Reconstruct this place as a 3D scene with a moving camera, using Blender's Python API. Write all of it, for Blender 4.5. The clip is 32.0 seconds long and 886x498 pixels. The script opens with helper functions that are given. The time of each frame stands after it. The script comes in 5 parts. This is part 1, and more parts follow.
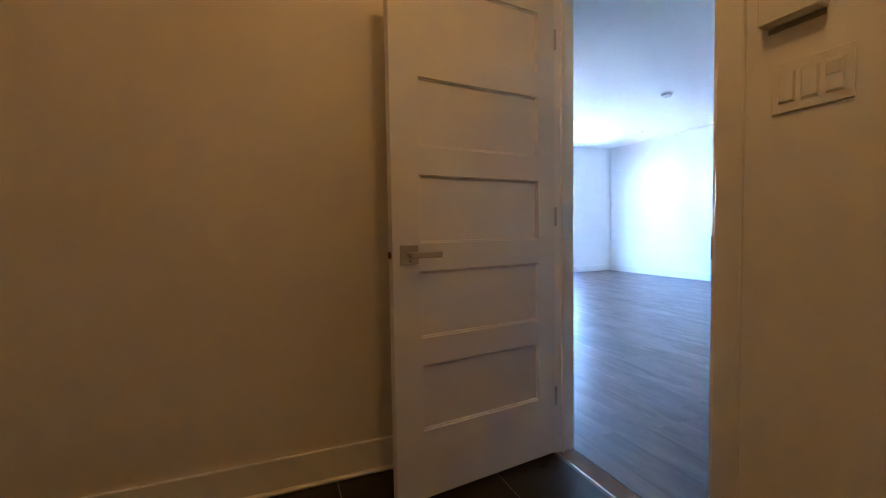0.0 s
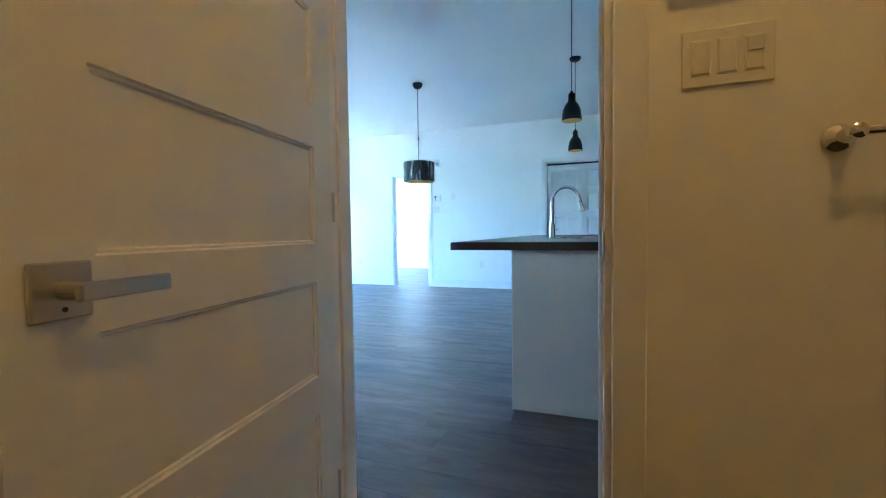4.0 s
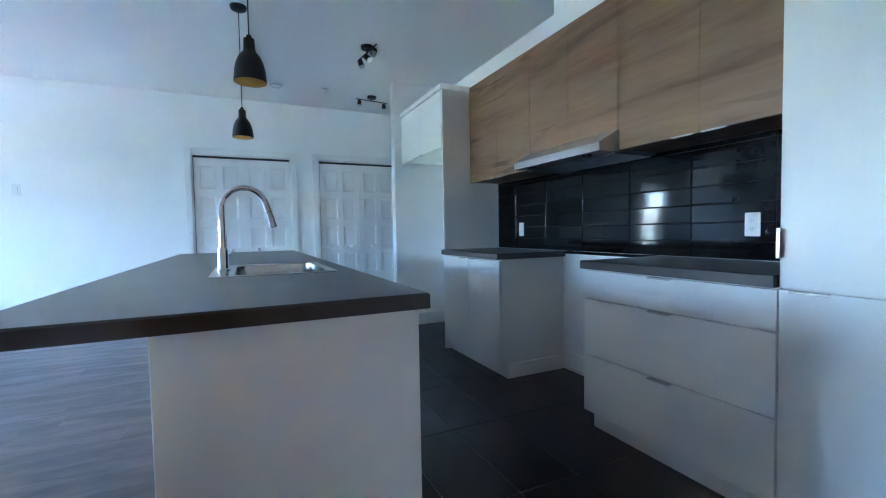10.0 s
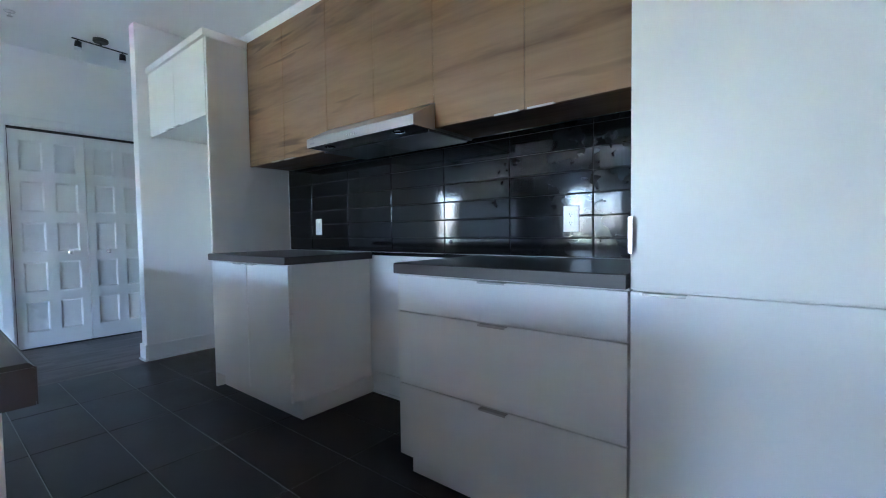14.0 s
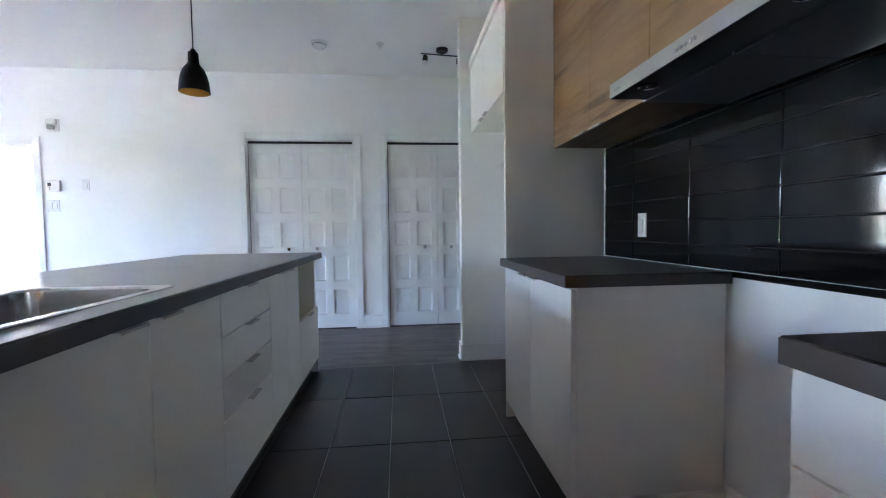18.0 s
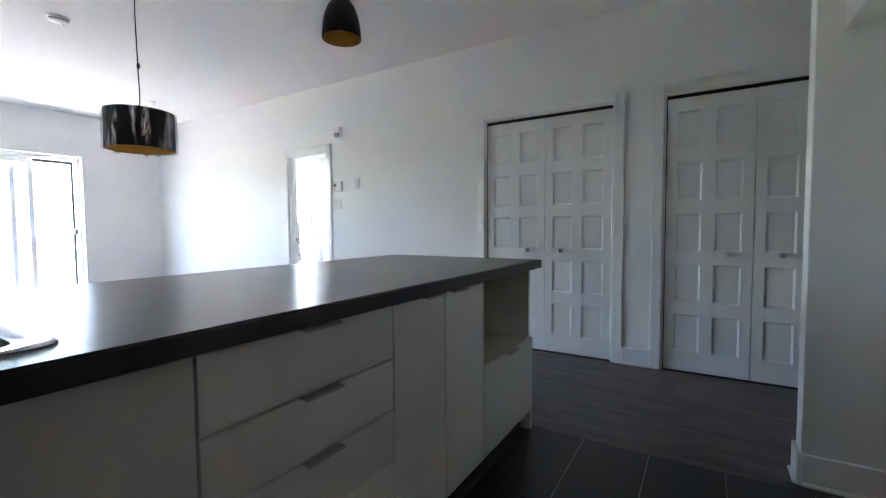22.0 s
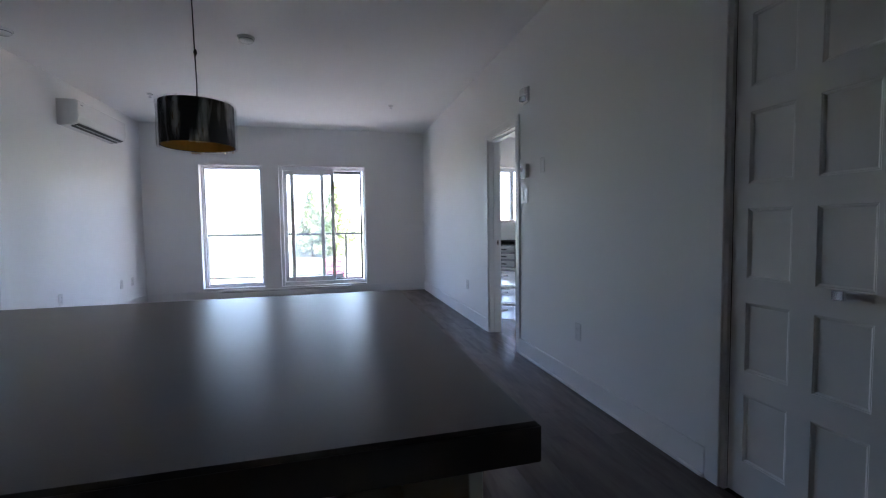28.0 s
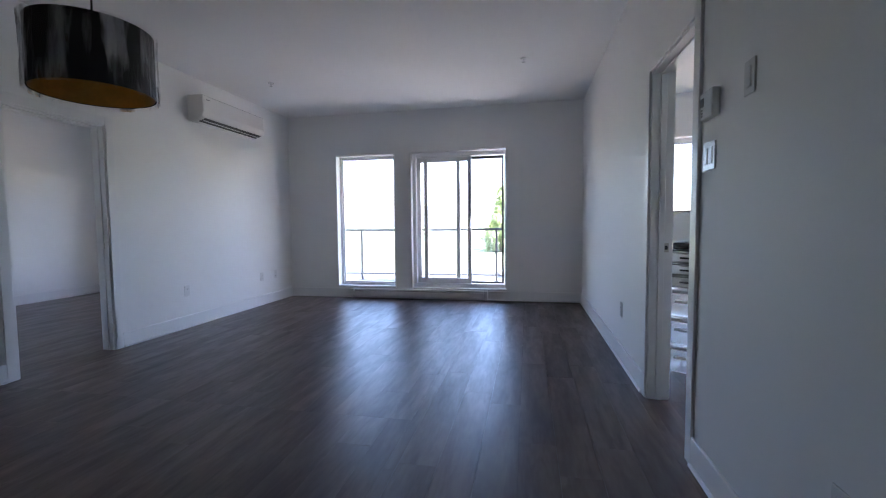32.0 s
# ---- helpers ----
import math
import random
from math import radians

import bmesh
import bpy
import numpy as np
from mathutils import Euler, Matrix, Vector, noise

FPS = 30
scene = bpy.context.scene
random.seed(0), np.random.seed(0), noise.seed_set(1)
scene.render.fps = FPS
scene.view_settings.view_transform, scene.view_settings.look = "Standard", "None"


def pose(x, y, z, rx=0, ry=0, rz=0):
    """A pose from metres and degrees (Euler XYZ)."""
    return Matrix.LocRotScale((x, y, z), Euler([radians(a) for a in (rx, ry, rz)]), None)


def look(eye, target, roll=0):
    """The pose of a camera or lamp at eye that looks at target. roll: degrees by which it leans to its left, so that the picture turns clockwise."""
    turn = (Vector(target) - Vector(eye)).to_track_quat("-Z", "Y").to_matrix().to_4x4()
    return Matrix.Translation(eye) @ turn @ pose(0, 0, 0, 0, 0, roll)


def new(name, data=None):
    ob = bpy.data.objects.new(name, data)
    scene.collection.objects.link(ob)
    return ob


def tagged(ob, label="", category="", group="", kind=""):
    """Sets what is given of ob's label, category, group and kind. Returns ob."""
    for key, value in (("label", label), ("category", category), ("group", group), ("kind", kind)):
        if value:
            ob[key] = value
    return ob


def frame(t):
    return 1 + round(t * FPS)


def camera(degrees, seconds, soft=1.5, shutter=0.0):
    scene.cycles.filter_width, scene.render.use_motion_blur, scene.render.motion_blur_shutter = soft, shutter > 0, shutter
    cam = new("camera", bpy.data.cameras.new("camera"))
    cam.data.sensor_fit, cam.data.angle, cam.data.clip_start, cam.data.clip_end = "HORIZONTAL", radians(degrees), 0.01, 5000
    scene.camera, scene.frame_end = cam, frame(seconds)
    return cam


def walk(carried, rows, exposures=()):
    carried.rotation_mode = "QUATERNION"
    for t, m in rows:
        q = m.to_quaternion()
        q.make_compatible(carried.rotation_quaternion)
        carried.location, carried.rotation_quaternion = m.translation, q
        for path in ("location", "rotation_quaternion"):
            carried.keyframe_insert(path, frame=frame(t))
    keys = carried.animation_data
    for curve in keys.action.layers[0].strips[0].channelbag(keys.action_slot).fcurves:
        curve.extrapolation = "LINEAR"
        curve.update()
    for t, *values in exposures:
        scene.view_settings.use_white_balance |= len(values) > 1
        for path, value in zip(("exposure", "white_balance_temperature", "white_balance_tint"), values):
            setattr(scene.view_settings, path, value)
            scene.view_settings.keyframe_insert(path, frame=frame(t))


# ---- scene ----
cam = camera(92.60, 32.0, soft=1.1)
PATH = [
    (0, (0.120, 0.222, 0.994), (0.860, 2.078, 0.900), -0.90),
    (0.5, (0.110, 0.334, 0.991), (0.993, 2.127, 0.906), -0.76),
    (1, (0.097, 0.453, 0.980), (1.180, 2.133, 0.900), -0.75),
    (1.5, (0.082, 0.541, 0.981), (1.364, 2.074, 0.899), -0.59),
    (2, (0.100, 0.636, 0.971), (1.572, 1.987, 0.890), -0.67),
    (2.5, (0.128, 0.739, 0.970), (1.735, 1.927, 0.887), -0.75),
    (3, (0.164, 0.848, 0.966), (1.888, 1.859, 0.887), -0.78),
    (3.5, (0.208, 0.938, 0.967), (2.015, 1.791, 0.883), -0.56),
    (4, (0.246, 1.046, 0.969), (2.124, 1.728, 0.888), -0.76),
    (4.5, (0.326, 1.095, 0.973), (2.242, 1.662, 0.888), -0.58),
    (6.5, (0.836, 1.237, 1.098), (2.820, 1.466, 0.999), -0.70),
    (7, (0.968, 1.264, 1.111), (2.961, 1.407, 1.012), -0.71),
    (7.5, (1.095, 1.277, 1.104), (3.093, 1.298, 1.007), -0.68),
    (8, (1.195, 1.271, 1.114), (3.188, 1.133, 1.014), -0.60),
    (8.5, (1.273, 1.281, 1.111), (3.246, 0.969, 1.014), -0.76),
    (9, (1.326, 1.284, 1.106), (3.262, 0.794, 1.012), -0.80),
    (9.5, (1.384, 1.286, 1.098), (3.262, 0.605, 1.009), -1.12),
    (10, (1.404, 1.279, 1.080), (3.212, 0.428, 0.994), -0.99),
    (10.5, (1.464, 1.255, 1.077), (3.184, 0.239, 0.990), -1.19),
    (11, (1.538, 1.189, 1.072), (3.152, 0.011, 0.985), -1.20),
    (11.5, (1.595, 1.144, 1.064), (3.099, -0.171, 0.983), -0.89),
    (12, (1.638, 1.112, 1.067), (3.052, -0.300, 0.983), -0.97),
    (12.5, (1.706, 1.073, 1.054), (3.018, -0.435, 0.977), -0.75),
    (13, (1.775, 1.009, 1.054), (3.012, -0.560, 0.963), -1.12),
    (13.5, (1.837, 0.955, 1.035), (3.045, -0.637, 0.954), -0.79),
    (15.5, (2.040, 0.633, 1.040), (3.659, -0.538, 0.944), -0.77),
    (16, (2.119, 0.541, 1.034), (3.864, -0.431, 0.937), -0.89),
    (16.5, (2.209, 0.461, 1.054), (4.041, -0.334, 0.948), -1.26),
    (17, (2.342, 0.361, 1.065), (4.247, -0.241, 0.973), -0.72),
    (17.5, (2.413, 0.290, 1.069), (4.368, -0.118, 0.964), -0.89),
    (18, (2.558, 0.223, 1.074), (4.546, 0.017, 0.981), -0.78),
    (18.5, (2.639, 0.189, 1.093), (4.637, 0.181, 0.988), -0.70),
    (19, (2.772, 0.164, 1.086), (4.759, 0.366, 0.983), -0.63),
    (19.5, (2.937, 0.150, 1.083), (4.902, 0.511, 0.986), -0.53),
    (20, (3.079, 0.140, 1.086), (5.009, 0.655, 0.986), -0.58),
    (20.5, (3.223, 0.127, 1.068), (5.113, 0.775, 0.975), -0.53),
    (21, (3.404, 0.095, 1.080), (5.233, 0.899, 0.985), -0.66),
    (21.5, (3.534, 0.093, 1.070), (5.306, 1.015, 0.977), -0.49),
    (22, (3.704, 0.080, 1.084), (5.403, 1.130, 0.983), -0.42),
    (22.5, (3.851, 0.092, 1.099), (5.487, 1.236, 0.994), -0.82),
    (23, (4.014, 0.073, 1.092), (5.584, 1.308, 0.996), -0.73),
    (23.5, (4.174, 0.049, 1.083), (5.668, 1.375, 0.991), -0.68),
    (24, (4.313, 0.076, 1.098), (5.698, 1.515, 0.998), -0.81),
    (24.5, (4.500, 0.102, 1.101), (5.771, 1.643, 0.999), -0.60),
    (25, (4.656, 0.158, 1.094), (5.820, 1.781, 1.001), -0.77),
    (25.5, (4.871, 0.189, 1.086), (5.938, 1.879, 0.998), -0.77),
    (27.5, (5.494, 0.353, 1.105), (6.123, 2.249, 1.001), -0.85),
    (28, (5.693, 0.420, 1.119), (6.191, 2.354, 1.011), -0.78),
    (28.5, (5.847, 0.486, 1.125), (6.222, 2.447, 1.021), -0.80),
    (29, (5.997, 0.609, 1.115), (6.201, 2.596, 1.012), -0.71),
    (29.5, (6.110, 0.769, 1.120), (6.178, 2.765, 1.013), -0.76),
    (30, (6.231, 0.929, 1.109), (6.172, 2.926, 1.004), -0.70),
    (30.5, (6.304, 1.105, 1.116), (6.159, 3.096, 1.005), -0.67),
    (31, (6.415, 1.311, 1.106), (6.161, 3.291, 0.993), -0.56),
    (31.5, (6.434, 1.506, 1.109), (6.119, 3.477, 0.987), -0.83),
    (32, (6.521, 1.769, 1.095), (6.129, 3.727, 0.978), -0.56),
]
EXPOSURES = [
    (0.0, 6.49, 4350, 14), (1.0, 6.51, 4260, 3), (2.0, 6.57, 4180, 0), (4.5, 6.86, 4050, -3), (6.5, 6.19, 3930, -3), (8.0, 6.24, 4070, 4), (9.0, 6.60, 4290, 7), (11.0, 7.22, 4680, 10), (13.0, 7.13, 4790, 12),
    (17.0, 7.26, 5360, 21), (19.0, 6.80, 5540, 18), (21.0, 6.39, 5740, 16), (23.0, 5.80, 5820, 18), (25.0, 5.00, 5680, 19), (28.0, 4.15, 5620, 20), (32.0, 4.03, 5640, 20)]
walk(cam, [(t, look(eye, target, roll)) for t, eye, target, roll in PATH], EXPOSURES)

# ---- world, sun, lamps ----
world = bpy.data.worlds.new("sky")
scene.world = world
scene.cycles.diffuse_bounces = 8
scene.cycles.caustics_reflective = scene.cycles.caustics_refractive = False
world.use_nodes = True
wn = world.node_tree
sky = wn.nodes.new("ShaderNodeTexSky")
sky.sky_type, sky.sun_disc = "NISHITA", False
sky.sun_elevation, sky.sun_rotation = radians(50), radians(94)
sky.air_density, sky.dust_density = 1.0, 1.8
wn.nodes["Background"].inputs["Strength"].default_value = 0.13
wn.links.new(sky.outputs["Color"], wn.nodes["Background"].inputs["Color"])
sun = new("sun", bpy.data.lights.new("sun", "SUN"))
sun.data.energy, sun.data.angle, sun.data.color = 5.0, radians(0.5), (1.0, 0.95, 0.88)
sun.matrix_world = look((0, 0, 0), (-math.cos(radians(4)), math.sin(radians(4)), -math.tan(radians(50))))

BATH_LIGHT = (0.45, 0.66, 2.66)
bulb = new("bath_bulb", bpy.data.lights.new("bath_bulb", "POINT"))
bulb.data.energy, bulb.data.color, bulb.data.shadow_soft_size = 0.217, (1.0, 0.38, 0.034), 0.07
bulb.location = (BATH_LIGHT[0], BATH_LIGHT[1], 2.60)
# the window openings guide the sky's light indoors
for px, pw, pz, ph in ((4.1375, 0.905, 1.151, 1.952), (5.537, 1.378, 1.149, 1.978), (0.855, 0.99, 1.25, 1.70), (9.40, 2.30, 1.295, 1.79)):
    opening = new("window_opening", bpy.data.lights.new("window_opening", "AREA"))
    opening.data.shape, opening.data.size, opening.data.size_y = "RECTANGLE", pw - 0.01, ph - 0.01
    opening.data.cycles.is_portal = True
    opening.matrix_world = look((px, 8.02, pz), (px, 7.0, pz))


# ---- materials ----
def material(name, color, rough=0.5, metal=0.0, vary=0.06, scale=3.0, fine=60.0, bump=0.0, stretch=(1, 1, 1), coat=0.0, rvary=0.0, spec=0.5):
    m = bpy.data.materials.new(name)
    m.use_nodes = True
    n, l = m.node_tree.nodes, m.node_tree.links
    b = n["Principled BSDF"]
    b.inputs["Roughness"].default_value, b.inputs["Metallic"].default_value = rough, metal
    b.inputs["Coat Weight"].default_value, b.inputs["Specular IOR Level"].default_value = coat, spec
    geo = n.new("ShaderNodeNewGeometry")
    mp = n.new("ShaderNodeMapping")
    mp.inputs["Scale"].default_value = stretch
    l.new(geo.outputs["Position"], mp.inputs["Vector"])
    big, small = n.new("ShaderNodeTexNoise"), n.new("ShaderNodeTexNoise")
    for node, s, d in ((big, scale, 3.0), (small, fine, 4.0)):
        node.inputs["Scale"].default_value, node.inputs["Detail"].default_value = s, d
        l.new(mp.outputs["Vector"], node.inputs["Vector"])
    mix = n.new("ShaderNodeMath")
    mix.operation = "MULTIPLY_ADD"
    mix.inputs[1].default_value = 0.4
    l.new(small.outputs["Fac"], mix.inputs[0])
    l.new(big.outputs["Fac"], mix.inputs[2])
    ramp = n.new("ShaderNodeValToRGB")
    ramp.color_ramp.elements[0].position, ramp.color_ramp.elements[1].position = 0.35, 1.05
    lo, hi = [c * (1 - vary) for c in color], [min(1, c * (1 + vary)) for c in color]
    ramp.color_ramp.elements[0].color, ramp.color_ramp.elements[1].color = (*lo, 1), (*hi, 1)
    l.new(mix.outputs[0], ramp.inputs["Fac"])
    l.new(ramp.outputs["Color"], b.inputs["Base Color"])
    if rvary:
        rr = n.new("ShaderNodeMapRange")
        rr.inputs["From Min"].default_value, rr.inputs["From Max"].default_value = 0.4, 1.0
        rr.inputs["To Min"].default_value, rr.inputs["To Max"].default_value = rough - rvary, rough + rvary
        l.new(mix.outputs[0], rr.inputs["Value"])
        l.new(rr.outputs["Result"], b.inputs["Roughness"])
    if bump:
        bp = n.new("ShaderNodeBump")
        bp.inputs["Strength"].default_value, bp.inputs["Distance"].default_value = bump, 0.002
        l.new(small.outputs["Fac"], bp.inputs["Height"])
        l.new(bp.outputs["Normal"], b.inputs["Normal"])
    return m


def wood_material(name, colors, along, across, rough, bump, shift=0.0, knots=0.0, ox=0.5, spec=0.5):
    """Grain that runs along one axis, in world space; shift: how much each piece differs."""
    m = bpy.data.materials.new(name)
    m.use_nodes = True
    n, l = m.node_tree.nodes, m.node_tree.links
    b = n["Principled BSDF"]
    b.inputs["Specular IOR Level"].default_value = spec
    geo, info = n.new("ShaderNodeNewGeometry"), n.new("ShaderNodeObjectInfo")
    add = n.new("ShaderNodeVectorMath")
    add.operation = "MULTIPLY_ADD"
    comb = n.new("ShaderNodeCombineXYZ")
    for i in range(3):
        l.new(info.outputs["Random"], comb.inputs[i])
    l.new(comb.outputs[0], add.inputs[0])
    add.inputs[1].default_value = (shift * 31, shift * 17, shift * 23)
    l.new(geo.outputs["Position"], add.inputs[2])
    mp = n.new("ShaderNodeMapping")
    mp.inputs["Scale"].default_value = [along if i == 0 else across for i in range(3)]
    if ox == "y":
        mp.inputs["Scale"].default_value = (across, along, across)
    l.new(add.outputs[0], mp.inputs["Vector"])
    n1, n2, n3 = (n.new("ShaderNodeTexNoise") for _ in range(3))
    for node, s, d, dist in ((n1, 1.0, 5.0, 0.6), (n2, 5.0, 6.0, 0.3), (n3, 0.35, 2.0, 0.0)):
        node.inputs["Scale"].default_value, node.inputs["Detail"].default_value, node.inputs["Distortion"].default_value = s, d, dist
        l.new(mp.outputs["Vector"], node.inputs["Vector"])
    mx = n.new("ShaderNodeMath")
    mx.operation = "MULTIPLY_ADD"
    mx.inputs[1].default_value = 0.45
    l.new(n2.outputs["Fac"], mx.inputs[0])
    l.new(n1.outputs["Fac"], mx.inputs[2])
    ramp = n.new("ShaderNodeValToRGB")
    e = ramp.color_ramp.elements
    e[0].position, e[1].position = 0.48, 0.92
    e[0].color, e[1].color = (*colors[0], 1), (*colors[2], 1)
    mid = e.new(0.7)
    mid.color = (*colors[1], 1)
    l.new(mx.outputs[0], ramp.inputs["Fac"])
    hue = n.new("ShaderNodeHueSaturation")
    val = n.new("ShaderNodeMapRange")
    val.inputs["To Min"].default_value, val.inputs["To Max"].default_value = 1 - shift * 0.13, 1 + shift * 0.13
    l.new(info.outputs["Random"], val.inputs["Value"])
    l.new(val.outputs["Result"], hue.inputs["Value"])
    l.new(ramp.outputs["Color"], hue.inputs["Color"])
    out = hue.outputs["Color"]
    if knots:
        vr = n.new("ShaderNodeValToRGB")
        vr.color_ramp.elements[0].position, vr.color_ramp.elements[1].position = 0.60, 0.70
        n4 = n.new("ShaderNodeTexNoise")
        n4.inputs["Scale"].default_value, n4.inputs["Detail"].default_value, n4.inputs["Distortion"].default_value = 1.9, 2.5, 0.8
        l.new(mp.outputs["Vector"], n4.inputs["Vector"])
        l.new(n4.outputs["Fac"], vr.inputs["Fac"])
        sc = n.new("ShaderNodeMath")
        sc.operation = "MULTIPLY"
        sc.inputs[1].default_value = knots
        l.new(vr.outputs["Color"], sc.inputs[0])
        mixc = n.new("ShaderNodeMix")
        mixc.data_type = "RGBA"
        l.new(sc.outputs[0], mixc.inputs["Factor"])
        l.new(out, mixc.inputs[6])
        mixc.inputs[7].default_value = (colors[0][0] * 0.55, colors[0][1] * 0.5, colors[0][2] * 0.45, 1)
        out = mixc.outputs[2]
    l.new(out, b.inputs["Base Color"])
    rr = n.new("ShaderNodeMapRange")
    rr.inputs["From Min"].default_value, rr.inputs["From Max"].default_value = 0.5, 1.0
    rr.inputs["To Min"].default_value, rr.inputs["To Max"].default_value = rough + 0.06, rough - 0.06
    l.new(mx.outputs[0], rr.inputs["Value"])
    l.new(rr.outputs["Result"], b.inputs["Roughness"])
    bp = n.new("ShaderNodeBump")
    bp.inputs["Strength"].default_value, bp.inputs["Distance"].default_value = bump, 0.0015
    l.new(mx.outputs[0], bp.inputs["Height"])
    l.new(bp.outputs["Normal"], b.inputs["Normal"])
    return m


WALL = material("wall_paint", (0.86, 0.86, 0.85), 0.6, vary=0.02, scale=1.2, fine=220, bump=0.12)
BATHWALL = material("bath_wall_paint", (0.76, 0.72, 0.64), 0.55, vary=0.03, scale=1.2, fine=220, bump=0.12)
CEIL = material("ceiling_paint", (0.87, 0.87, 0.86), 0.8, vary=0.02, scale=0.9, fine=260, bump=0.2)
TRIM = material("trim_paint", (0.84, 0.84, 0.84), 0.35, vary=0.02, scale=2, fine=120, bump=0.04)
DOORW = material("door_paint", (0.80, 0.80, 0.79), 0.38, vary=0.02, scale=2, fine=160, bump=0.06)
HOODSTEEL = material("hood_steel", (0.42, 0.41, 0.40), 0.30, 1.0, vary=0.06, fine=250, stretch=(0.05, 1, 1), bump=0.05)
CAB = material("white_melamine", (0.86, 0.838, 0.785), 0.36, vary=0.02, scale=2, fine=150, bump=0.03)
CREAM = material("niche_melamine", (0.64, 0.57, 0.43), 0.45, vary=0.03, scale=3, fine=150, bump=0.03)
COUNTER = material("dark_laminate", (0.048, 0.042, 0.0385), 0.29, vary=0.05, scale=4, fine=420, bump=0.04, rvary=0.015, spec=0.4)
EDGE = material("laminate_edge", (0.060, 0.046, 0.040), 0.38, vary=0.06, scale=4, fine=420, bump=0.04)
BSTILE = material("black_glazed_tile", (0.006, 0.0055, 0.006), 0.065, vary=0.2, scale=5, fine=30, bump=0.02, spec=0.22)
GROUT = material("dark_grout", (0.045, 0.043, 0.042), 0.9, vary=0.15, fine=200, bump=0.2)
FLTILE = material("black_porcelain", (0.024, 0.0175, 0.0145), 0.36, vary=0.5, scale=2.2, fine=35, bump=0.06, rvary=0.09, spec=0.38)
FLGROUT = material("floor_grout", (0.30, 0.285, 0.27), 0.9, vary=0.15, fine=200, bump=0.2)
SUB = material("underlay", (0.02, 0.02, 0.02), 0.9)
CHROME = material("chrome", (0.80, 0.80, 0.81), 0.06, 1.0, vary=0.03)
STEEL = material("brushed_steel", (0.60, 0.59, 0.58), 0.25, 1.0, vary=0.08, fine=250, stretch=(0.05, 1, 1), bump=0.05)
SINKSTEEL = material("sink_steel", (0.62, 0.61, 0.60), 0.16, 1.0, vary=0.06, fine=250, stretch=(0.05, 1, 1), bump=0.02)
NICKEL = material("satin_nickel", (0.54, 0.51, 0.46), 0.30, 1.0, vary=0.05, fine=200)
BLACK = material("matt_black_metal", (0.012, 0.012, 0.013), 0.42, 0.2, vary=0.2, fine=120, bump=0.03)
BRONZE = material("aged_bronze", (0.16, 0.10, 0.06), 0.35, 1.0, vary=0.1, fine=150)
GOLD = material("gold_leaf_inside", (0.72, 0.45, 0.12), 0.32, 0.9, vary=0.2, scale=12, fine=80, bump=0.1)
HOODBLACK = material("black_enamel", (0.004, 0.004, 0.004), 0.5, vary=0.2, fine=150, spec=0.2)
FABRIC = material("black_fabric", (0.013, 0.012, 0.013), 0.75, vary=0.2, fine=500, bump=0.2)
PLASTIC = material("white_plastic", (0.82, 0.82, 0.81), 0.24, vary=0.02, fine=100)
PALEPL = material("pale_grey_plastic", (0.66, 0.66, 0.66), 0.35, vary=0.05)
GREYPL = material("grey_plastic", (0.30, 0.30, 0.31), 0.4, vary=0.05)
DARKPL = material("dark_plastic", (0.02, 0.02, 0.022), 0.4, vary=0.1)
TOEKICK = material("black_toe_kick", (0.02, 0.019, 0.018), 0.5, vary=0.1)
PVC = material("white_pvc", (0.86, 0.87, 0.88), 0.3, vary=0.02, fine=90)
ALU = material("dark_aluminium", (0.05, 0.052, 0.055), 0.4, 0.6, vary=0.1)
RAIL = material("grey_railing", (0.045, 0.048, 0.052), 0.4, 0.7, vary=0.1)
CONCRETE = material("balcony_concrete", (0.30, 0.285, 0.265), 0.85, vary=0.15, scale=1.5, fine=60, bump=0.3)
FILTER = material("hood_filter", (0.24, 0.24, 0.245), 0.38, 0.9, vary=0.15, fine=350, bump=0.4)
OAK = wood_material("oak_laminate", ((0.165, 0.086, 0.037), (0.275, 0.157, 0.074), (0.33, 0.199, 0.099)), 0.7, 6.0, 0.42, 0.05, 0.0, 0.8)
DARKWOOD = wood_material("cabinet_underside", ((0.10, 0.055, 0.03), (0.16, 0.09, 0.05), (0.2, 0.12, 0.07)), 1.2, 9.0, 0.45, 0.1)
PLANK = wood_material("vinyl_plank", ((0.070, 0.050, 0.043), (0.102, 0.075, 0.064), (0.140, 0.105, 0.090)), 1.6, 9.0, 0.36, 0.12, 1.0, 0.35, "y", 0.38)


def sheen(n, l, normal):
    """The share of light that a thin clear sheet reflects, the same from both its sides."""
    lw, power, scale_ = n.new("ShaderNodeLayerWeight"), n.new("ShaderNodeMath"), n.new("ShaderNodeMapRange")
    lw.inputs["Blend"].default_value = 0.5
    power.operation = "POWER"
    power.inputs[1].default_value = 4.5
    scale_.inputs["To Min"].default_value = normal
    l.new(lw.outputs["Facing"], power.inputs[0])
    l.new(power.outputs[0], scale_.inputs["Value"])
    return scale_.outputs["Result"]


